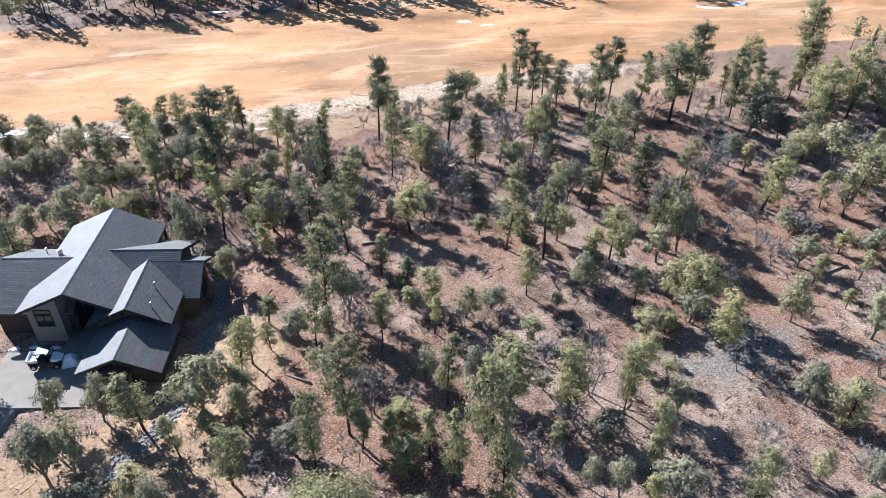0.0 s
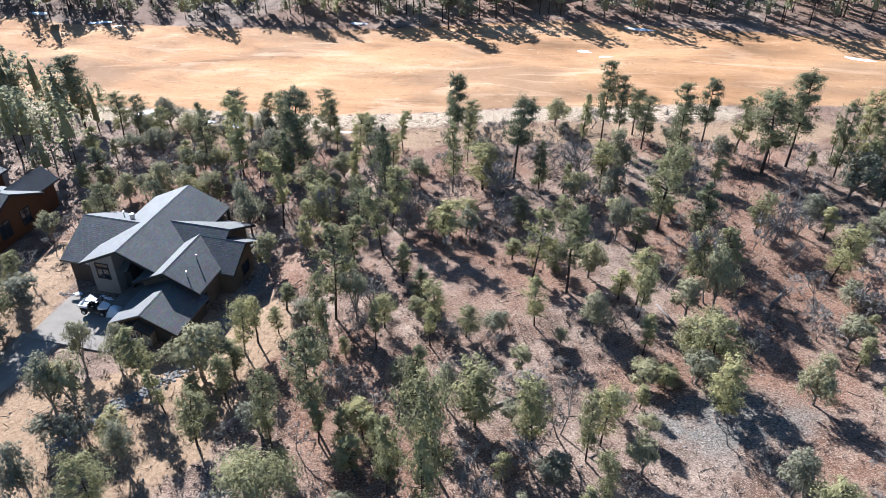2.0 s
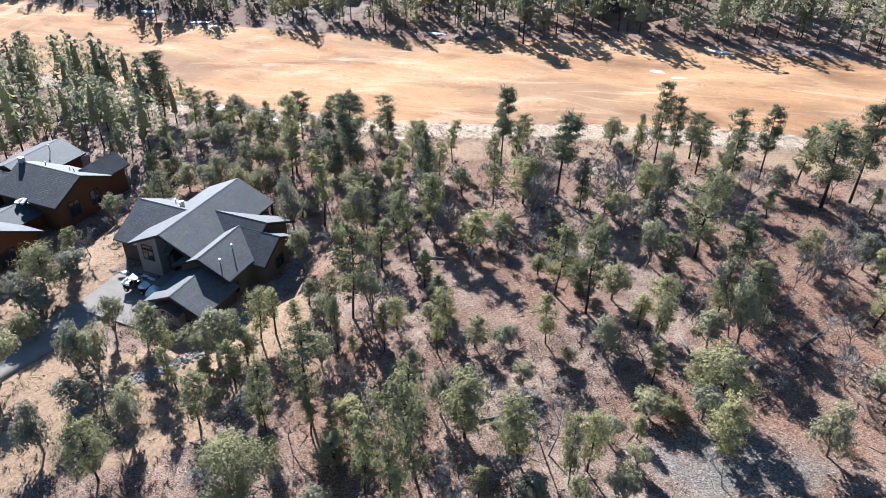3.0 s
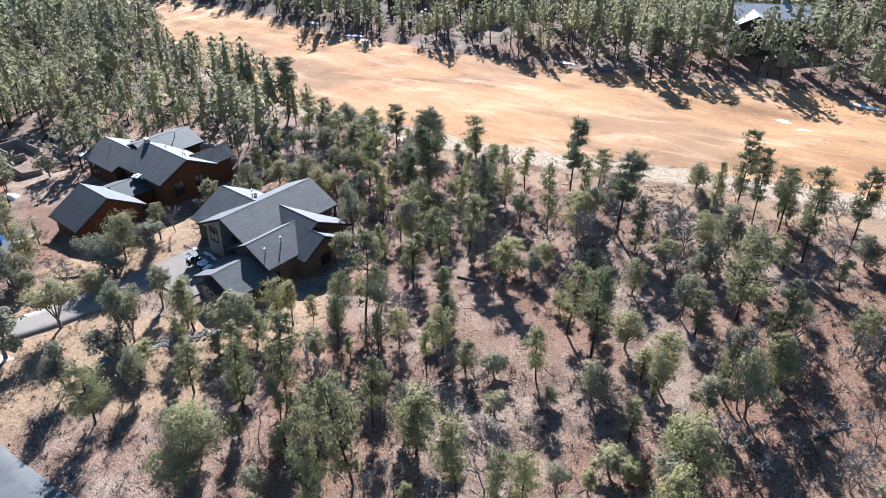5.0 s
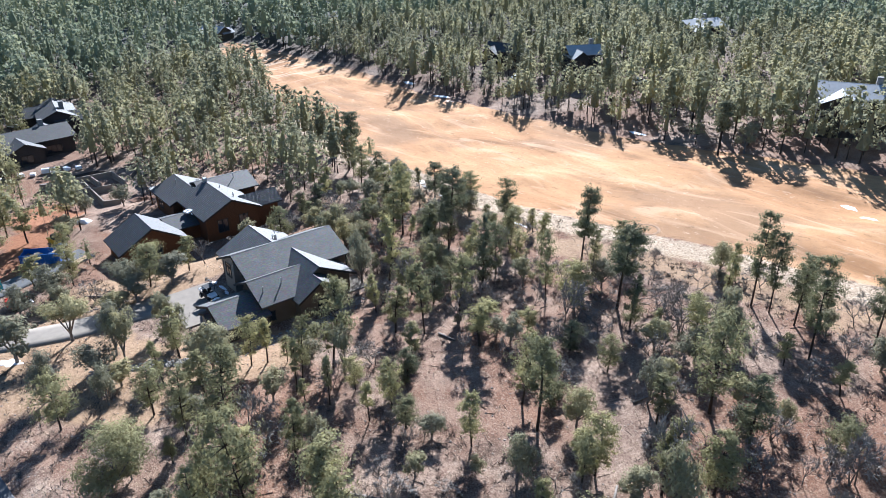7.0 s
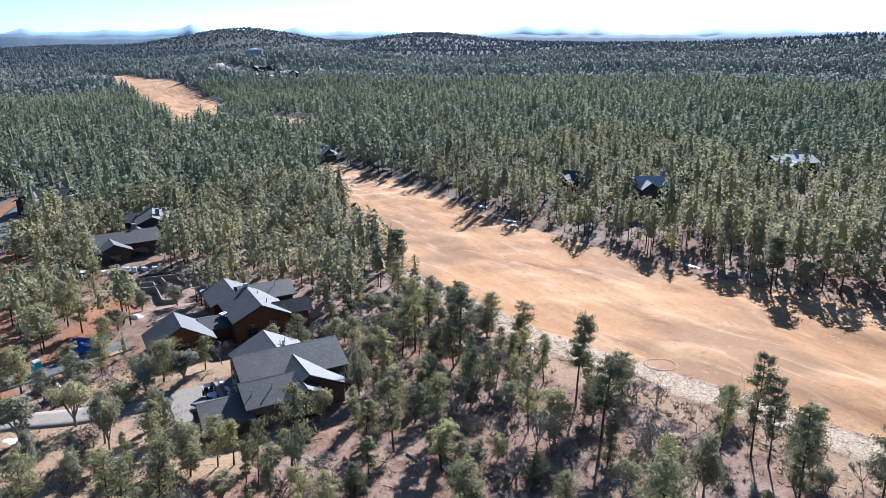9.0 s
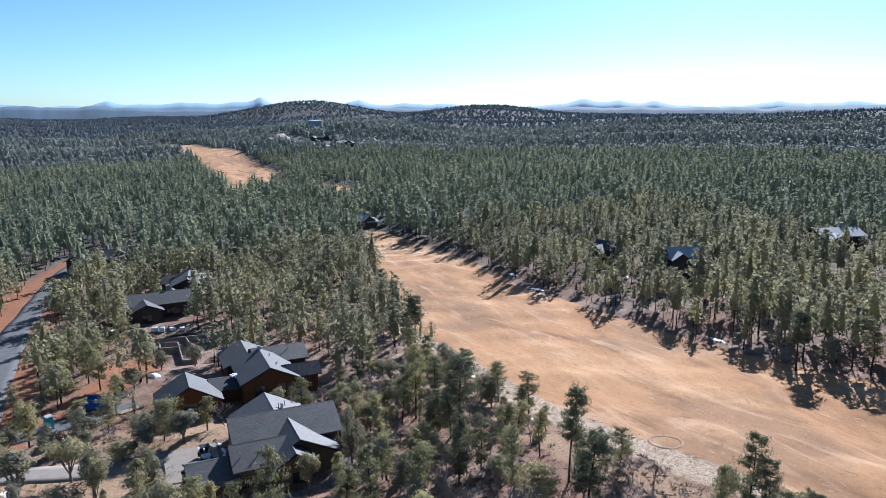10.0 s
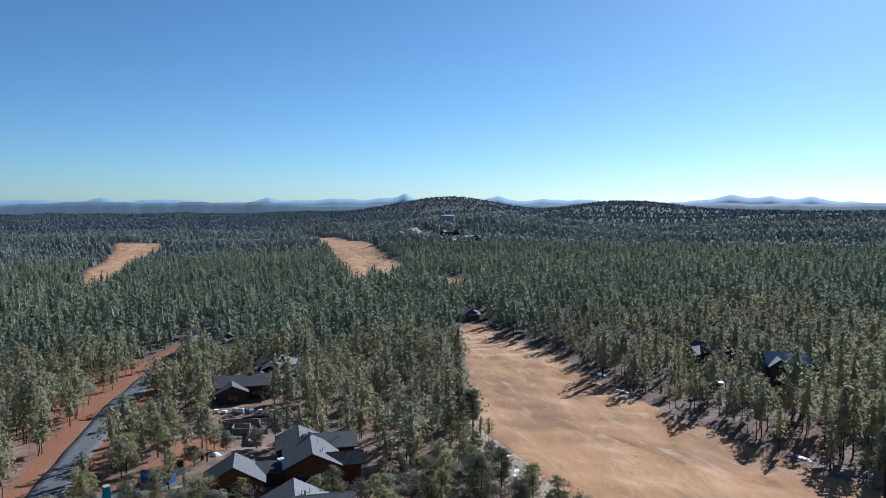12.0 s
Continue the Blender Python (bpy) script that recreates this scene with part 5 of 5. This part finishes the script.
for x, y, ln, r, turn in ((-5.5, 63.6, 2.6, 0.16, 5), (8.5, 42.5, 3.4, 0.13, 35), (24, 57, 3.0, 0.14, 120), (33, 61, 4.0, 0.12, 60), (-9, 44, 2.6, 0.12, 150), (41, 55, 3.2, 0.13, 20), (17, 69, 2.8, 0.12, 80), (-47, 37, 3.2, 0.15, 40), (-50, 33, 2.6, 0.13, 170)):
    log(x, y, ln, r, turn)


def snow_patch(x, y, rx, ry, turn, thick=0.05):
    """A thin lens of old snow with a ragged rim."""
    verts, faces = [], []
    n = 26
    c, s = math.cos(radians(turn)), math.sin(radians(turn))
    for ring, f in enumerate((1.0, 0.8, 0.45)):
        for i in range(n):
            t = 2 * math.pi * i / n
            k = f * (1 + 0.5 * noise.noise((x + math.cos(t) * 1.3, y + math.sin(t) * 1.3, 2.0)) + 0.45 * noise.noise((x + math.cos(t) * 3.1, y + math.sin(t) * 3.1, 5.0)))
            u, v = math.cos(t) * rx * k, math.sin(t) * ry * k
            px, py = x + u * c - v * s, y + u * s + v * c
            verts.append((px, py, float(terrain_z(px, py)) + (-0.06, thick * 0.6, thick)[ring]))
    verts.append((x, y, float(terrain_z(x, y)) + thick * 1.1))
    for r in range(2):
        for i in range(n):
            j = (i + 1) % n
            faces.append((r * n + i, r * n + j, (r + 1) * n + j, (r + 1) * n + i))
    for i in range(n):
        faces.append((2 * n + i, 2 * n + (i + 1) % n, 3 * n))
    tagged(new("snow_patch", mesh_of("snow_patch", verts, faces, SNOW, True)), "small patch of old white snow on dry ground", "snow", "snow patches")


for q in ((-58.8, 96.4, 1.5, 1.0, 20), (-49.2, 95.4, 1.3, 0.6, 160), (-40.5, 93.0, 1.2, 0.4, 170), (-35.1, 93.2, 0.9, 0.35, 10), (-56, 96.2, 1.6, 0.5, 5), (-46.0, 94.4, 1.8, 0.45, 0), (-21.5, 92.6, 1.8, 0.35, 0),
          (9.9, 130.6, 1.3, 0.7, 160), (13.8, 127.8, 1.3, 0.4, 175), (55.8, 132.7, 2.6, 0.9, 170), (62, 134.5, 1.8, 1.2, 20), (19, 143, 3.0, 0.7, 170), (-38, 143.5, 2.4, 0.6, 0), (-99, 141.0, 3.0, 0.8, 10), (-93, 138.6, 1.6, 0.6, 20), (-118, 144.5, 2.4, 1.0, 0),
          (-35.4, 50.95, 0.9, 0.3, 5), (-33.9, 50.8, 0.7, 0.28, 0), (-37.6, 50.7, 0.6, 0.35, 20), (-35.5, 25.5, 1.6, 0.8, 40)):
    snow_patch(*q)


def dirt_ring():
    """A low ring of raked earth on the fairway."""
    verts, faces = [], []
    n, cx, cy = 32, -6.8, 103.0
    for i in range(n):
        t = 2 * math.pi * i / n
        for r, h in ((2.2, -0.02), (2.03, 0.08), (1.85, 0.06), (1.7, -0.02)):
            px, py = cx + math.cos(t) * r * 1.15, cy + math.sin(t) * r
            verts.append((px, py, float(terrain_z(px, py)) + h * (1 + 0.4 * math.sin(5 * t))))
    for i in range(n):
        for j in range(3):
            a, b = i * 4 + j, ((i + 1) % n) * 4 + j
            faces.append((a, b, b + 1, a + 1))
    tagged(new("dirt_ring", mesh_of("dirt_ring", verts, faces, plain("raked_earth", (0.27, 0.17, 0.10), 0.95, 0, 0.25, 1.5, 0.02), True)), "low ring of raked earth on the dormant fairway", "earth ring")


dirt_ring()


# ---- things round the houses ----
def wheel(parent, x, y, z, r, w, axis="y"):
    bm = bmesh.new()
    bmesh.ops.create_cone(bm, cap_ends=True, segments=16, radius1=r, radius2=r, depth=w, matrix=Matrix.Translation((x, y, z)) @ Matrix.Rotation(math.pi / 2, 4, "X"))
    bmesh.ops.bevel(bm, geom=[e for e in bm.edges if len(e.link_faces) == 2 and abs(e.calc_face_angle()) > 1], offset=r * 0.14, segments=2, affect="EDGES")
    me = bpy.data.meshes.new("wheel")
    bm.to_mesh(me)
    bm.free()
    me.materials.append(RUBBER)
    wh = part("wheel", me, parent, "black rubber wheel")
    bm = bmesh.new()
    bmesh.ops.create_cone(bm, cap_ends=True, segments=12, radius1=r * 0.55, radius2=r * 0.5, depth=w * 1.04, matrix=Matrix.Translation((x, y, z)) @ Matrix.Rotation(math.pi / 2, 4, "X"))
    me = bpy.data.meshes.new("rim")
    bm.to_mesh(me)
    bm.free()
    me.materials.append(STEEL)
    part("rim", me, wh, "grey steel rim")


def hull(name, sections, mat, parent, label=""):
    """A body lofted through boxes: (x, y half width, z low, z high)."""
    verts, faces = [], []
    for x, w, lo, hi in sections:
        verts += [(x, -w, lo), (x, w, lo), (x, w * 0.92, hi), (x, -w * 0.92, hi)]
    for i in range(len(sections) - 1):
        for j in range(4):
            a, b = i * 4 + j, i * 4 + (j + 1) % 4
            faces.append((a, b, b + 4, a + 4))
    faces += [(3, 2, 1, 0), tuple(len(verts) - 4 + i for i in range(4))]
    bm = bmesh.new()
    vs = [bm.verts.new(v) for v in verts]
    for f in faces:
        bm.faces.new([vs[i] for i in f])
    bmesh.ops.recalc_face_normals(bm, faces=bm.faces[:])
    bmesh.ops.bevel(bm, geom=bm.edges[:], offset=0.04, segments=2, affect="EDGES")
    me = bpy.data.meshes.new(name)
    bm.to_mesh(me)
    bm.free()
    me.materials.append(mat)
    return part(name, me, parent, label)


def lay(parent, name, x0, x1, y0, y1, z0, z1, mat, label="", bevel=0.02):
    return part(name, box_data(name, x0, x1, y0, y1, z0, z1, mat, bevel), parent, label)


def utility_vehicle(x, y, z, turn):
    ob = empty("utility_vehicle", pose(x, y, z, 0, 0, turn), "small white off-road utility vehicle parked on concrete", "utility vehicle")
    hull("body", [(-1.45, 0.62, 0.45, 0.8), (-0.4, 0.66, 0.4, 0.75), (0.5, 0.66, 0.4, 0.8), (1.4, 0.55, 0.5, 0.85)], BLACK_PLASTIC, ob)
    hull("hood", [(0.55, 0.6, 0.75, 1.08), (1.0, 0.56, 0.75, 1.02), (1.45, 0.46, 0.72, 0.86)], WHITE_PAINT, ob, "white hood")
    bed = lay(ob, "cargo_bed", -1.5, -0.5, -0.62, 0.62, 0.82, 0.9, WHITE_PAINT, "white cargo bed")
    for a, b, c, d in ((-1.5, -0.5, -0.66, -0.6), (-1.5, -0.5, 0.6, 0.66), (-1.54, -1.48, -0.62, 0.62), (-0.52, -0.46, -0.62, 0.62)):
        part("bed_side", box_data("bed_side", a, b, c, d, 0.9, 1.15, WHITE_PAINT), bed)
    for s in (-0.33, 0.33):
        lay(ob, "seat", -0.4, 0.1, s - 0.24, s + 0.24, 0.75, 0.92, BLACK_PLASTIC)
        lay(ob, "seat_back", -0.46, -0.34, s - 0.24, s + 0.24, 0.9, 1.4, BLACK_PLASTIC)
        for u in (-0.48, 0.55):
            lay(ob, "cage_post", u - 0.025, u + 0.025, s * 1.8 - 0.025, s * 1.8 + 0.025, 0.8, 1.85, BLACK_PLASTIC, bevel=0)
        lay(ob, "headlight", 1.42, 1.47, s - 0.08, s + 0.08, 0.72, 0.82, PALE_TRIM)
    lay(ob, "roof_panel", -0.55, 0.62, -0.64, 0.64, 1.85, 1.9, BLACK_PLASTIC, "black roof panel")
    for u in (-1.0, 1.0):
        for s in (-0.62, 0.62):
            wheel(ob, u, s, 0.33, 0.33, 0.26)


def car(x, y, turn, paint, label):
    ob = empty("car", pose(x, y, float(terrain_z(x, y)), 0, 0, turn), label, "car", "parked cars")
    hull("body", [(-2.2, 0.8, 0.4, 0.9), (-1.5, 0.88, 0.3, 1.0), (1.2, 0.88, 0.3, 0.98), (2.2, 0.75, 0.4, 0.75)], paint, ob)
    hull("cabin", [(-1.7, 0.7, 0.9, 1.05), (-1.2, 0.76, 0.9, 1.5), (0.3, 0.76, 0.9, 1.5), (1.0, 0.72, 0.9, 1.0)], GLASS, ob, "dark glazed cabin")
    lay(ob, "car_roof", -1.15, 0.3, -0.68, 0.68, 1.48, 1.54, paint)
    for u in (-1.35, 1.35):
        for s in (-0.82, 0.82):
            wheel(ob, u, s, 0.33, 0.33, 0.22)


def dumpster(x, y, turn):
    ob = empty("dumpster", pose(x, y, float(terrain_z(x, y)) + 0.1, 0, 0, turn), "open blue steel roll-off dumpster full of building waste", "dumpster")
    lay(ob, "floor_plate", -2.7, 2.7, -1.15, 1.15, 0.1, 0.2, BLUE_PAINT)
    for s in (-1, 1):
        side = lay(ob, "side_panel", -2.75, 2.75, s * 1.15 - 0.05, s * 1.15 + 0.05, 0.1, 1.6, BLUE_PAINT)
        for i in range(9):
            u = -2.6 + i * 0.65
            part("rib", box_data("rib", u - 0.05, u + 0.05, min(s * 1.2, s * 1.3), max(s * 1.2, s * 1.3), 0.1, 1.55, BLUE_PAINT, 0.01), side)
        lay(ob, "end_panel", s * 2.7 - 0.05, s * 2.7 + 0.05, -1.1, 1.1, 0.2, 1.55, BLUE_PAINT)
        lay(ob, "top_rail", -2.8, 2.8, s * 1.18 - 0.08, s * 1.18 + 0.08, 1.6, 1.72, BLUE_PAINT)
    r = random.Random(4)
    for i in range(14):
        u, v = r.uniform(-2.2, 2.2), r.uniform(-0.8, 0.8)
        w = lay(ob, "waste", -0.5, 0.5, -0.15, 0.15, 0.0, 0.1, (TAN_WOOD, WHITE_PAINT, STICKS)[i % 3])
        w.matrix_basis = pose(u, v, r.uniform(0.9, 1.5), r.uniform(-20, 20), r.uniform(-20, 20), r.uniform(0, 180))


def portable_toilet(x, y, turn):
    ob = empty("portable_toilet", pose(x, y, float(terrain_z(x, y)) + 0.05, 0, 0, turn), "teal plastic portable toilet standing beside the drive", "portable toilet")
    lay(ob, "skid_base", -0.6, 0.6, -0.6, 0.6, 0.0, 0.14, BLACK_PLASTIC)
    hull("cabin", [(-0.56, 0.56, 0.14, 2.05), (0.56, 0.56, 0.14, 2.05)], TEAL_PLASTIC, ob)
    door = lay(ob, "door", -0.36, 0.36, -0.6, -0.55, 0.2, 1.98, TEAL_PLASTIC)
    part("latch", box_data("latch", 0.22, 0.3, -0.63, -0.6, 1.0, 1.14, WHITE_PAINT, 0.005), door)
    hull("roof", [(-0.62, 0.62, 2.05, 2.16), (0.0, 0.62, 2.05, 2.32), (0.62, 0.62, 2.05, 2.16)], PALE_TRIM, ob, "translucent white roof")
    lay(ob, "vent_pipe", 0.36, 0.44, 0.38, 0.46, 2.1, 2.5, WHITE_PAINT)


def loader(x, y, turn, paint, label):
    ob = empty("compact_loader", pose(x, y, float(terrain_z(x, y)) + 0.1, 0, 0, turn), label, "loader")
    hull("body", [(-1.3, 0.6, 0.5, 1.3), (-0.5, 0.65, 0.4, 1.4), (0.7, 0.55, 0.4, 0.8)], paint, ob)
    hull("cab", [(-0.5, 0.5, 1.3, 2.0), (0.55, 0.5, 0.8, 2.0)], BLACK_PLASTIC, ob, "dark glazed cab")
    for s in (-0.75, 0.75):
        arm = lay(ob, "lift_arm", -1.2, 1.2, s - 0.06, s + 0.06, 1.25, 1.45, paint)
        for u in (-0.7, 0.55):
            wheel(ob, u, s, 0.36, 0.36, 0.26)
    hull("bucket", [(1.15, 0.85, 0.3, 0.9), (1.5, 0.85, 0.2, 0.45), (1.75, 0.85, 0.2, 0.25)], STEEL, ob, "worn steel bucket")


YELLOW_PAINT = plain("yellow_paint", (0.65, 0.40, 0.03), 0.5, 0, 0.15)
RED_PAINT = plain("red_paint", (0.50, 0.03, 0.02), 0.5, 0, 0.15)
DARK_PAINT = plain("dark_car_paint", (0.05, 0.055, 0.07), 0.35, 0, 0.1)
utility_vehicle(-33.4, 48.3, -3.62, 5)
dumpster(-64.6, 35.2, 62)
portable_toilet(-58.8, 28.0, 30)
loader(-69.0, 38.2, 20, YELLOW_PAINT, "yellow compact loader on red earth")
loader(-50.8, 29.2, 100, RED_PAINT, "red compact loader by the building site")
car(-154, 48.5, 30, WHITE_PAINT, "white car parked beside the dark house")
car(-155.5, 53, 25, WHITE_PAINT, "white car parked in the yard")
car(-156.5, 58, 35, DARK_PAINT, "dark car parked among pines")
car(-113, 37.5, 160, WHITE_PAINT, "white car parked near the foundation walls")
car(-92, 163, 20, WHITE_PAINT, "white car parked beyond the fairway")
car(-62, 176, 80, WHITE_PAINT, "white car parked beside a dark house")
car(-118, 27.5, 172, WHITE_PAINT, "white car standing among pines near the road")


def tarp_load(x, y, z, turn, w, d, h, label):
    """A lumpy covered pile."""
    bm = bmesh.new()
    bmesh.ops.create_grid(bm, x_segments=10, y_segments=8, size=1)
    for v in bm.verts:
        e = max(abs(v.co.x), abs(v.co.y))
        v.co = Vector((v.co.x * w / 2, v.co.y * d / 2, (h * (1 - e ** 3) + 0.12 * noise.noise(v.co * 3.0)) if e < 0.98 else -0.03))
    me = bpy.data.meshes.new("covered_pile")
    bm.to_mesh(me)
    bm.free()
    me.materials.append(WHITE_PAINT)
    me.polygons.foreach_set("use_smooth", [True] * len(me.polygons))
    ob = tagged(new("covered_pile", me), label, "pile", "covered piles")
    ob.matrix_world = pose(x, y, z, 0, 0, turn)


tarp_load(-31.5, 48.6, -3.70, 15, 1.6, 1.3, 0.9, "pile under a white sheet on the driveway")
tarp_load(-75.0, 44.0, -6.2, 30, 2.4, 1.6, 0.7, "building material under a white sheet on red earth")


def wrapped_pallet(x, y, turn, w, h):
    """Building material wrapped in white film on a low timber pallet."""
    ob = empty("wrapped_pallet", pose(x, y, float(terrain_z(x, y)), 0, 0, turn), "white wrapped pallet of building material on bare earth", "pallet", "wrapped pallets")
    for v in (-0.45, 0.0, 0.45):
        lay(ob, "skid", -w / 2, w / 2, v - 0.05, v + 0.05, -0.06, 0.1, TAN_WOOD, "raw timber skid", 0.01)
    lay(ob, "deck", -w / 2, w / 2, -0.55, 0.55, 0.1, 0.14, TAN_WOOD, "raw timber deck", 0.01)
    lay(ob, "wrapped_load", -w / 2 + 0.06, w / 2 - 0.06, -0.5, 0.5, 0.14, 0.14 + h, WHITE_PAINT, "white film-wrapped load", 0.07)


for x, y, turn, w, h in ((-110.3, 41.4, 12, 1.3, 0.7), (-109.6, 43.4, -20, 1.2, 0.5), (-109.8, 45.9, 70, 1.7, 0.9), (-108.6, 47.3, 80, 1.3, 1.1), (-108.9, 49.6, 15, 1.6, 0.6), (-107.9, 51.6, 95, 1.2, 0.7)):
    wrapped_pallet(x, y, turn, w, h)


def stud_frame(x, y, turn, length, tall):
    """A bare stud wall of raw lumber, not yet clad."""
    ob = empty("stud_frame", pose(x, y, float(terrain_z(x, y)), 0, 0, turn), "unclad stud wall of pale raw lumber beside a dark house", "stud wall")
    lumber = plain("fresh_lumber", (0.52, 0.42, 0.27), 0.8, 0, 0.2, 2.0)
    h = length / 2
    lay(ob, "bottom_plate", -h, h, -0.07, 0.07, -0.1, 0.06, lumber, "", 0.005)
    lay(ob, "top_plate", -h, h, -0.07, 0.07, tall, tall + 0.12, lumber, "", 0.005)
    n = int(length / 0.6)
    for i in range(n + 1):
        u = -h + 0.05 + (length - 0.1) * i / n
        lay(ob, "stud", u - 0.05, u + 0.05, -0.06, 0.06, 0.06, tall, lumber, "", 0.005)
    for a, b in ((-h + 0.1, -0.2), (0.3, h - 0.1)):
        lay(ob, "sheathing_board", a, b, -0.1, -0.07, 0.4, 1.5, lumber, "pale sheathing board", 0.004)


stud_frame(-145.2, 66.4, 76, 5.2, 2.7)


def timber_stack(x, y, turn, n, label):
    ob = empty("timber_stack", pose(x, y, float(terrain_z(x, y)), 0, 0, turn), label, "timber", "timber stacks")
    for i in range(n):
        r, c = divmod(i, 4)
        part("plank", box_data("plank", -2.0 + 0.1 * (i % 3), 2.0 + 0.1 * (i % 2), -0.5 + c * 0.26, -0.27 + c * 0.26, 0.02 + r * 0.07, 0.08 + r * 0.07, TAN_WOOD, 0.005), ob)


timber_stack(-77.5, 41.0, 20, 12, "stack of pale raw timber planks on red earth")
timber_stack(-61.0, 39.6, 120, 8, "planks of raw timber lying by the garage")


def foundation():
    """Poured walls of a house not yet built, one stretch a part."""
    ob = empty("house_foundation", pose(0, 0, 0), "grey concrete foundation walls of an unbuilt house on red earth", "foundation")
    runs = [(-100.5, 42.8, -99.2, 55.6), (-99.2, 55.6, -92.4, 56.1), (-100.5, 42.8, -97.8, 45.4), (-97.8, 45.4, -96.3, 49.7), (-96.3, 49.7, -84.2, 49.7), (-84.2, 49.7, -83.2, 52.2), (-91.5, 58.4, -88.4, 58.6), (-97.6, 46.2, -93.6, 46.0), (-93.6, 46.0, -92.9, 49.5), (-98.6, 51.6, -94.0, 52.0), (-92.2, 49.9, -91.9, 53.4)]
    for ax, ay, bx, by in runs:
        ln, turn = math.dist((ax, ay), (bx, by)), math.degrees(math.atan2(by - ay, bx - ax))
        w = part("wall", box_data("wall", -0.1, ln + 0.1, -0.13, 0.13, -0.5, 0.85, CONCRETE), ob)
        w.matrix_basis = pose(ax, ay, -7.6, 0, 0, turn)
        f = part("footing", box_data("footing", -0.25, ln + 0.25, -0.32, 0.32, -0.6, 0.06, CONCRETE), ob)
        f.matrix_basis = pose(ax, ay, -7.6, 0, 0, turn)


foundation()


def earth_mound(x, y, rx, ry, h, turn, mat, label, name="earth_mound", category="mound"):
    """A heap of dug earth with a lumpy top."""
    verts, faces, n = [], [], 26
    for i in range(n):
        for j in range(n):
            u, v = i / (n - 1) * 2 - 1, j / (n - 1) * 2 - 1
            d = math.hypot(u, v)
            z = max(0.0, 1 - d * d) ** 1.3 * h * (0.75 + 0.5 * noise.noise((u * 3 + x, v * 3 + y, 0.5)))
            px, py = u * rx, v * ry
            z += 0.16 * noise.noise((px * 1.1, py * 1.1, 4.0)) * min(1.0, z * 4)
            verts.append((px, py, z - 0.06))
    for i in range(n - 1):
        for j in range(n - 1):
            faces.append((i * n + j, (i + 1) * n + j, (i + 1) * n + j + 1, i * n + j + 1))
    ob = tagged(new(name, mesh_of(name, verts, faces, mat, True)), label, category)
    ob.matrix_world = pose(x, y, float(terrain_z(x, y)), 0, 0, turn)
    return ob


DUG_EARTH = plain("dug_earth", (0.056, 0.041, 0.032), 0.95, 0, 0.45, 0.9, 0.06)
RED_EARTH = plain("red_dug_earth", (0.158, 0.083, 0.053), 0.95, 0, 0.4, 0.9, 0.06)
earth_mound(-102.5, 51.5, 1.6, 8.5, 0.9, 4, DUG_EARTH, "long dark bank of dug earth behind the foundation walls")
earth_mound(-95.0, 60.5, 5.5, 2.6, 1.1, -8, DUG_EARTH, "heap of dark dug earth beside the foundation walls")
earth_mound(-80.5, 56.2, 3.0, 2.0, 0.8, 20, RED_EARTH, "heap of red earth by the cedar house")
earth_mound(-86.0, 45.2, 3.4, 1.4, 0.6, 10, RED_EARTH, "low heap of red earth in front of the foundation")
srng = np.random.default_rng(77)
strewn("rubble", srng.normal(-92.5, 2.2, 60), srng.normal(58.2, 0.9, 60), 0.15 + 0.3 * srng.random(60), ROCKS, srng, "grey concrete rubble and offcuts beside the foundation walls", 0.05)


# ---- far landmarks ----
def water_tank(x, y, r, h):
    z = float(terrain_z(x, y))
    ob = empty("water_tank", pose(x, y, z), "pale green steel water tank on a wooded hill", "water tank")
    paint = plain("tank_paint", (0.28, 0.31, 0.31), 0.5, 0, 0.08, 0.1)
    for nm, r1, r2, z0, z1 in (("shell", r, r, -1, h), ("roof", r * 1.02, r * 0.2, h, h + 1.1)):
        bm = bmesh.new()
        bmesh.ops.create_cone(bm, cap_ends=True, segments=40, radius1=r1, radius2=r2, depth=z1 - z0, matrix=Matrix.Translation((0, 0, (z0 + z1) / 2)))
        me = bpy.data.meshes.new(nm)
        bm.to_mesh(me)
        bm.free()
        me.materials.append(paint)
        part(nm, me, ob)


water_tank(-935, 300, 10, 9)
ribbon("road", plain("pale_track", (0.30, 0.265, 0.225), 0.95, 0, 0.15, 0.2), HILL_TRACK, 5.0, 0.35, "pale road climbing the wooded hill")
dark_house("grey house on the hillside among pines", -690, 268, float(terrain_z(-690, 268)), 10, 1.0, LIGHT_ROOF)
dark_house("brown house by the hill road", -770, 262, float(terrain_z(-770, 262)), 40, 1.1)
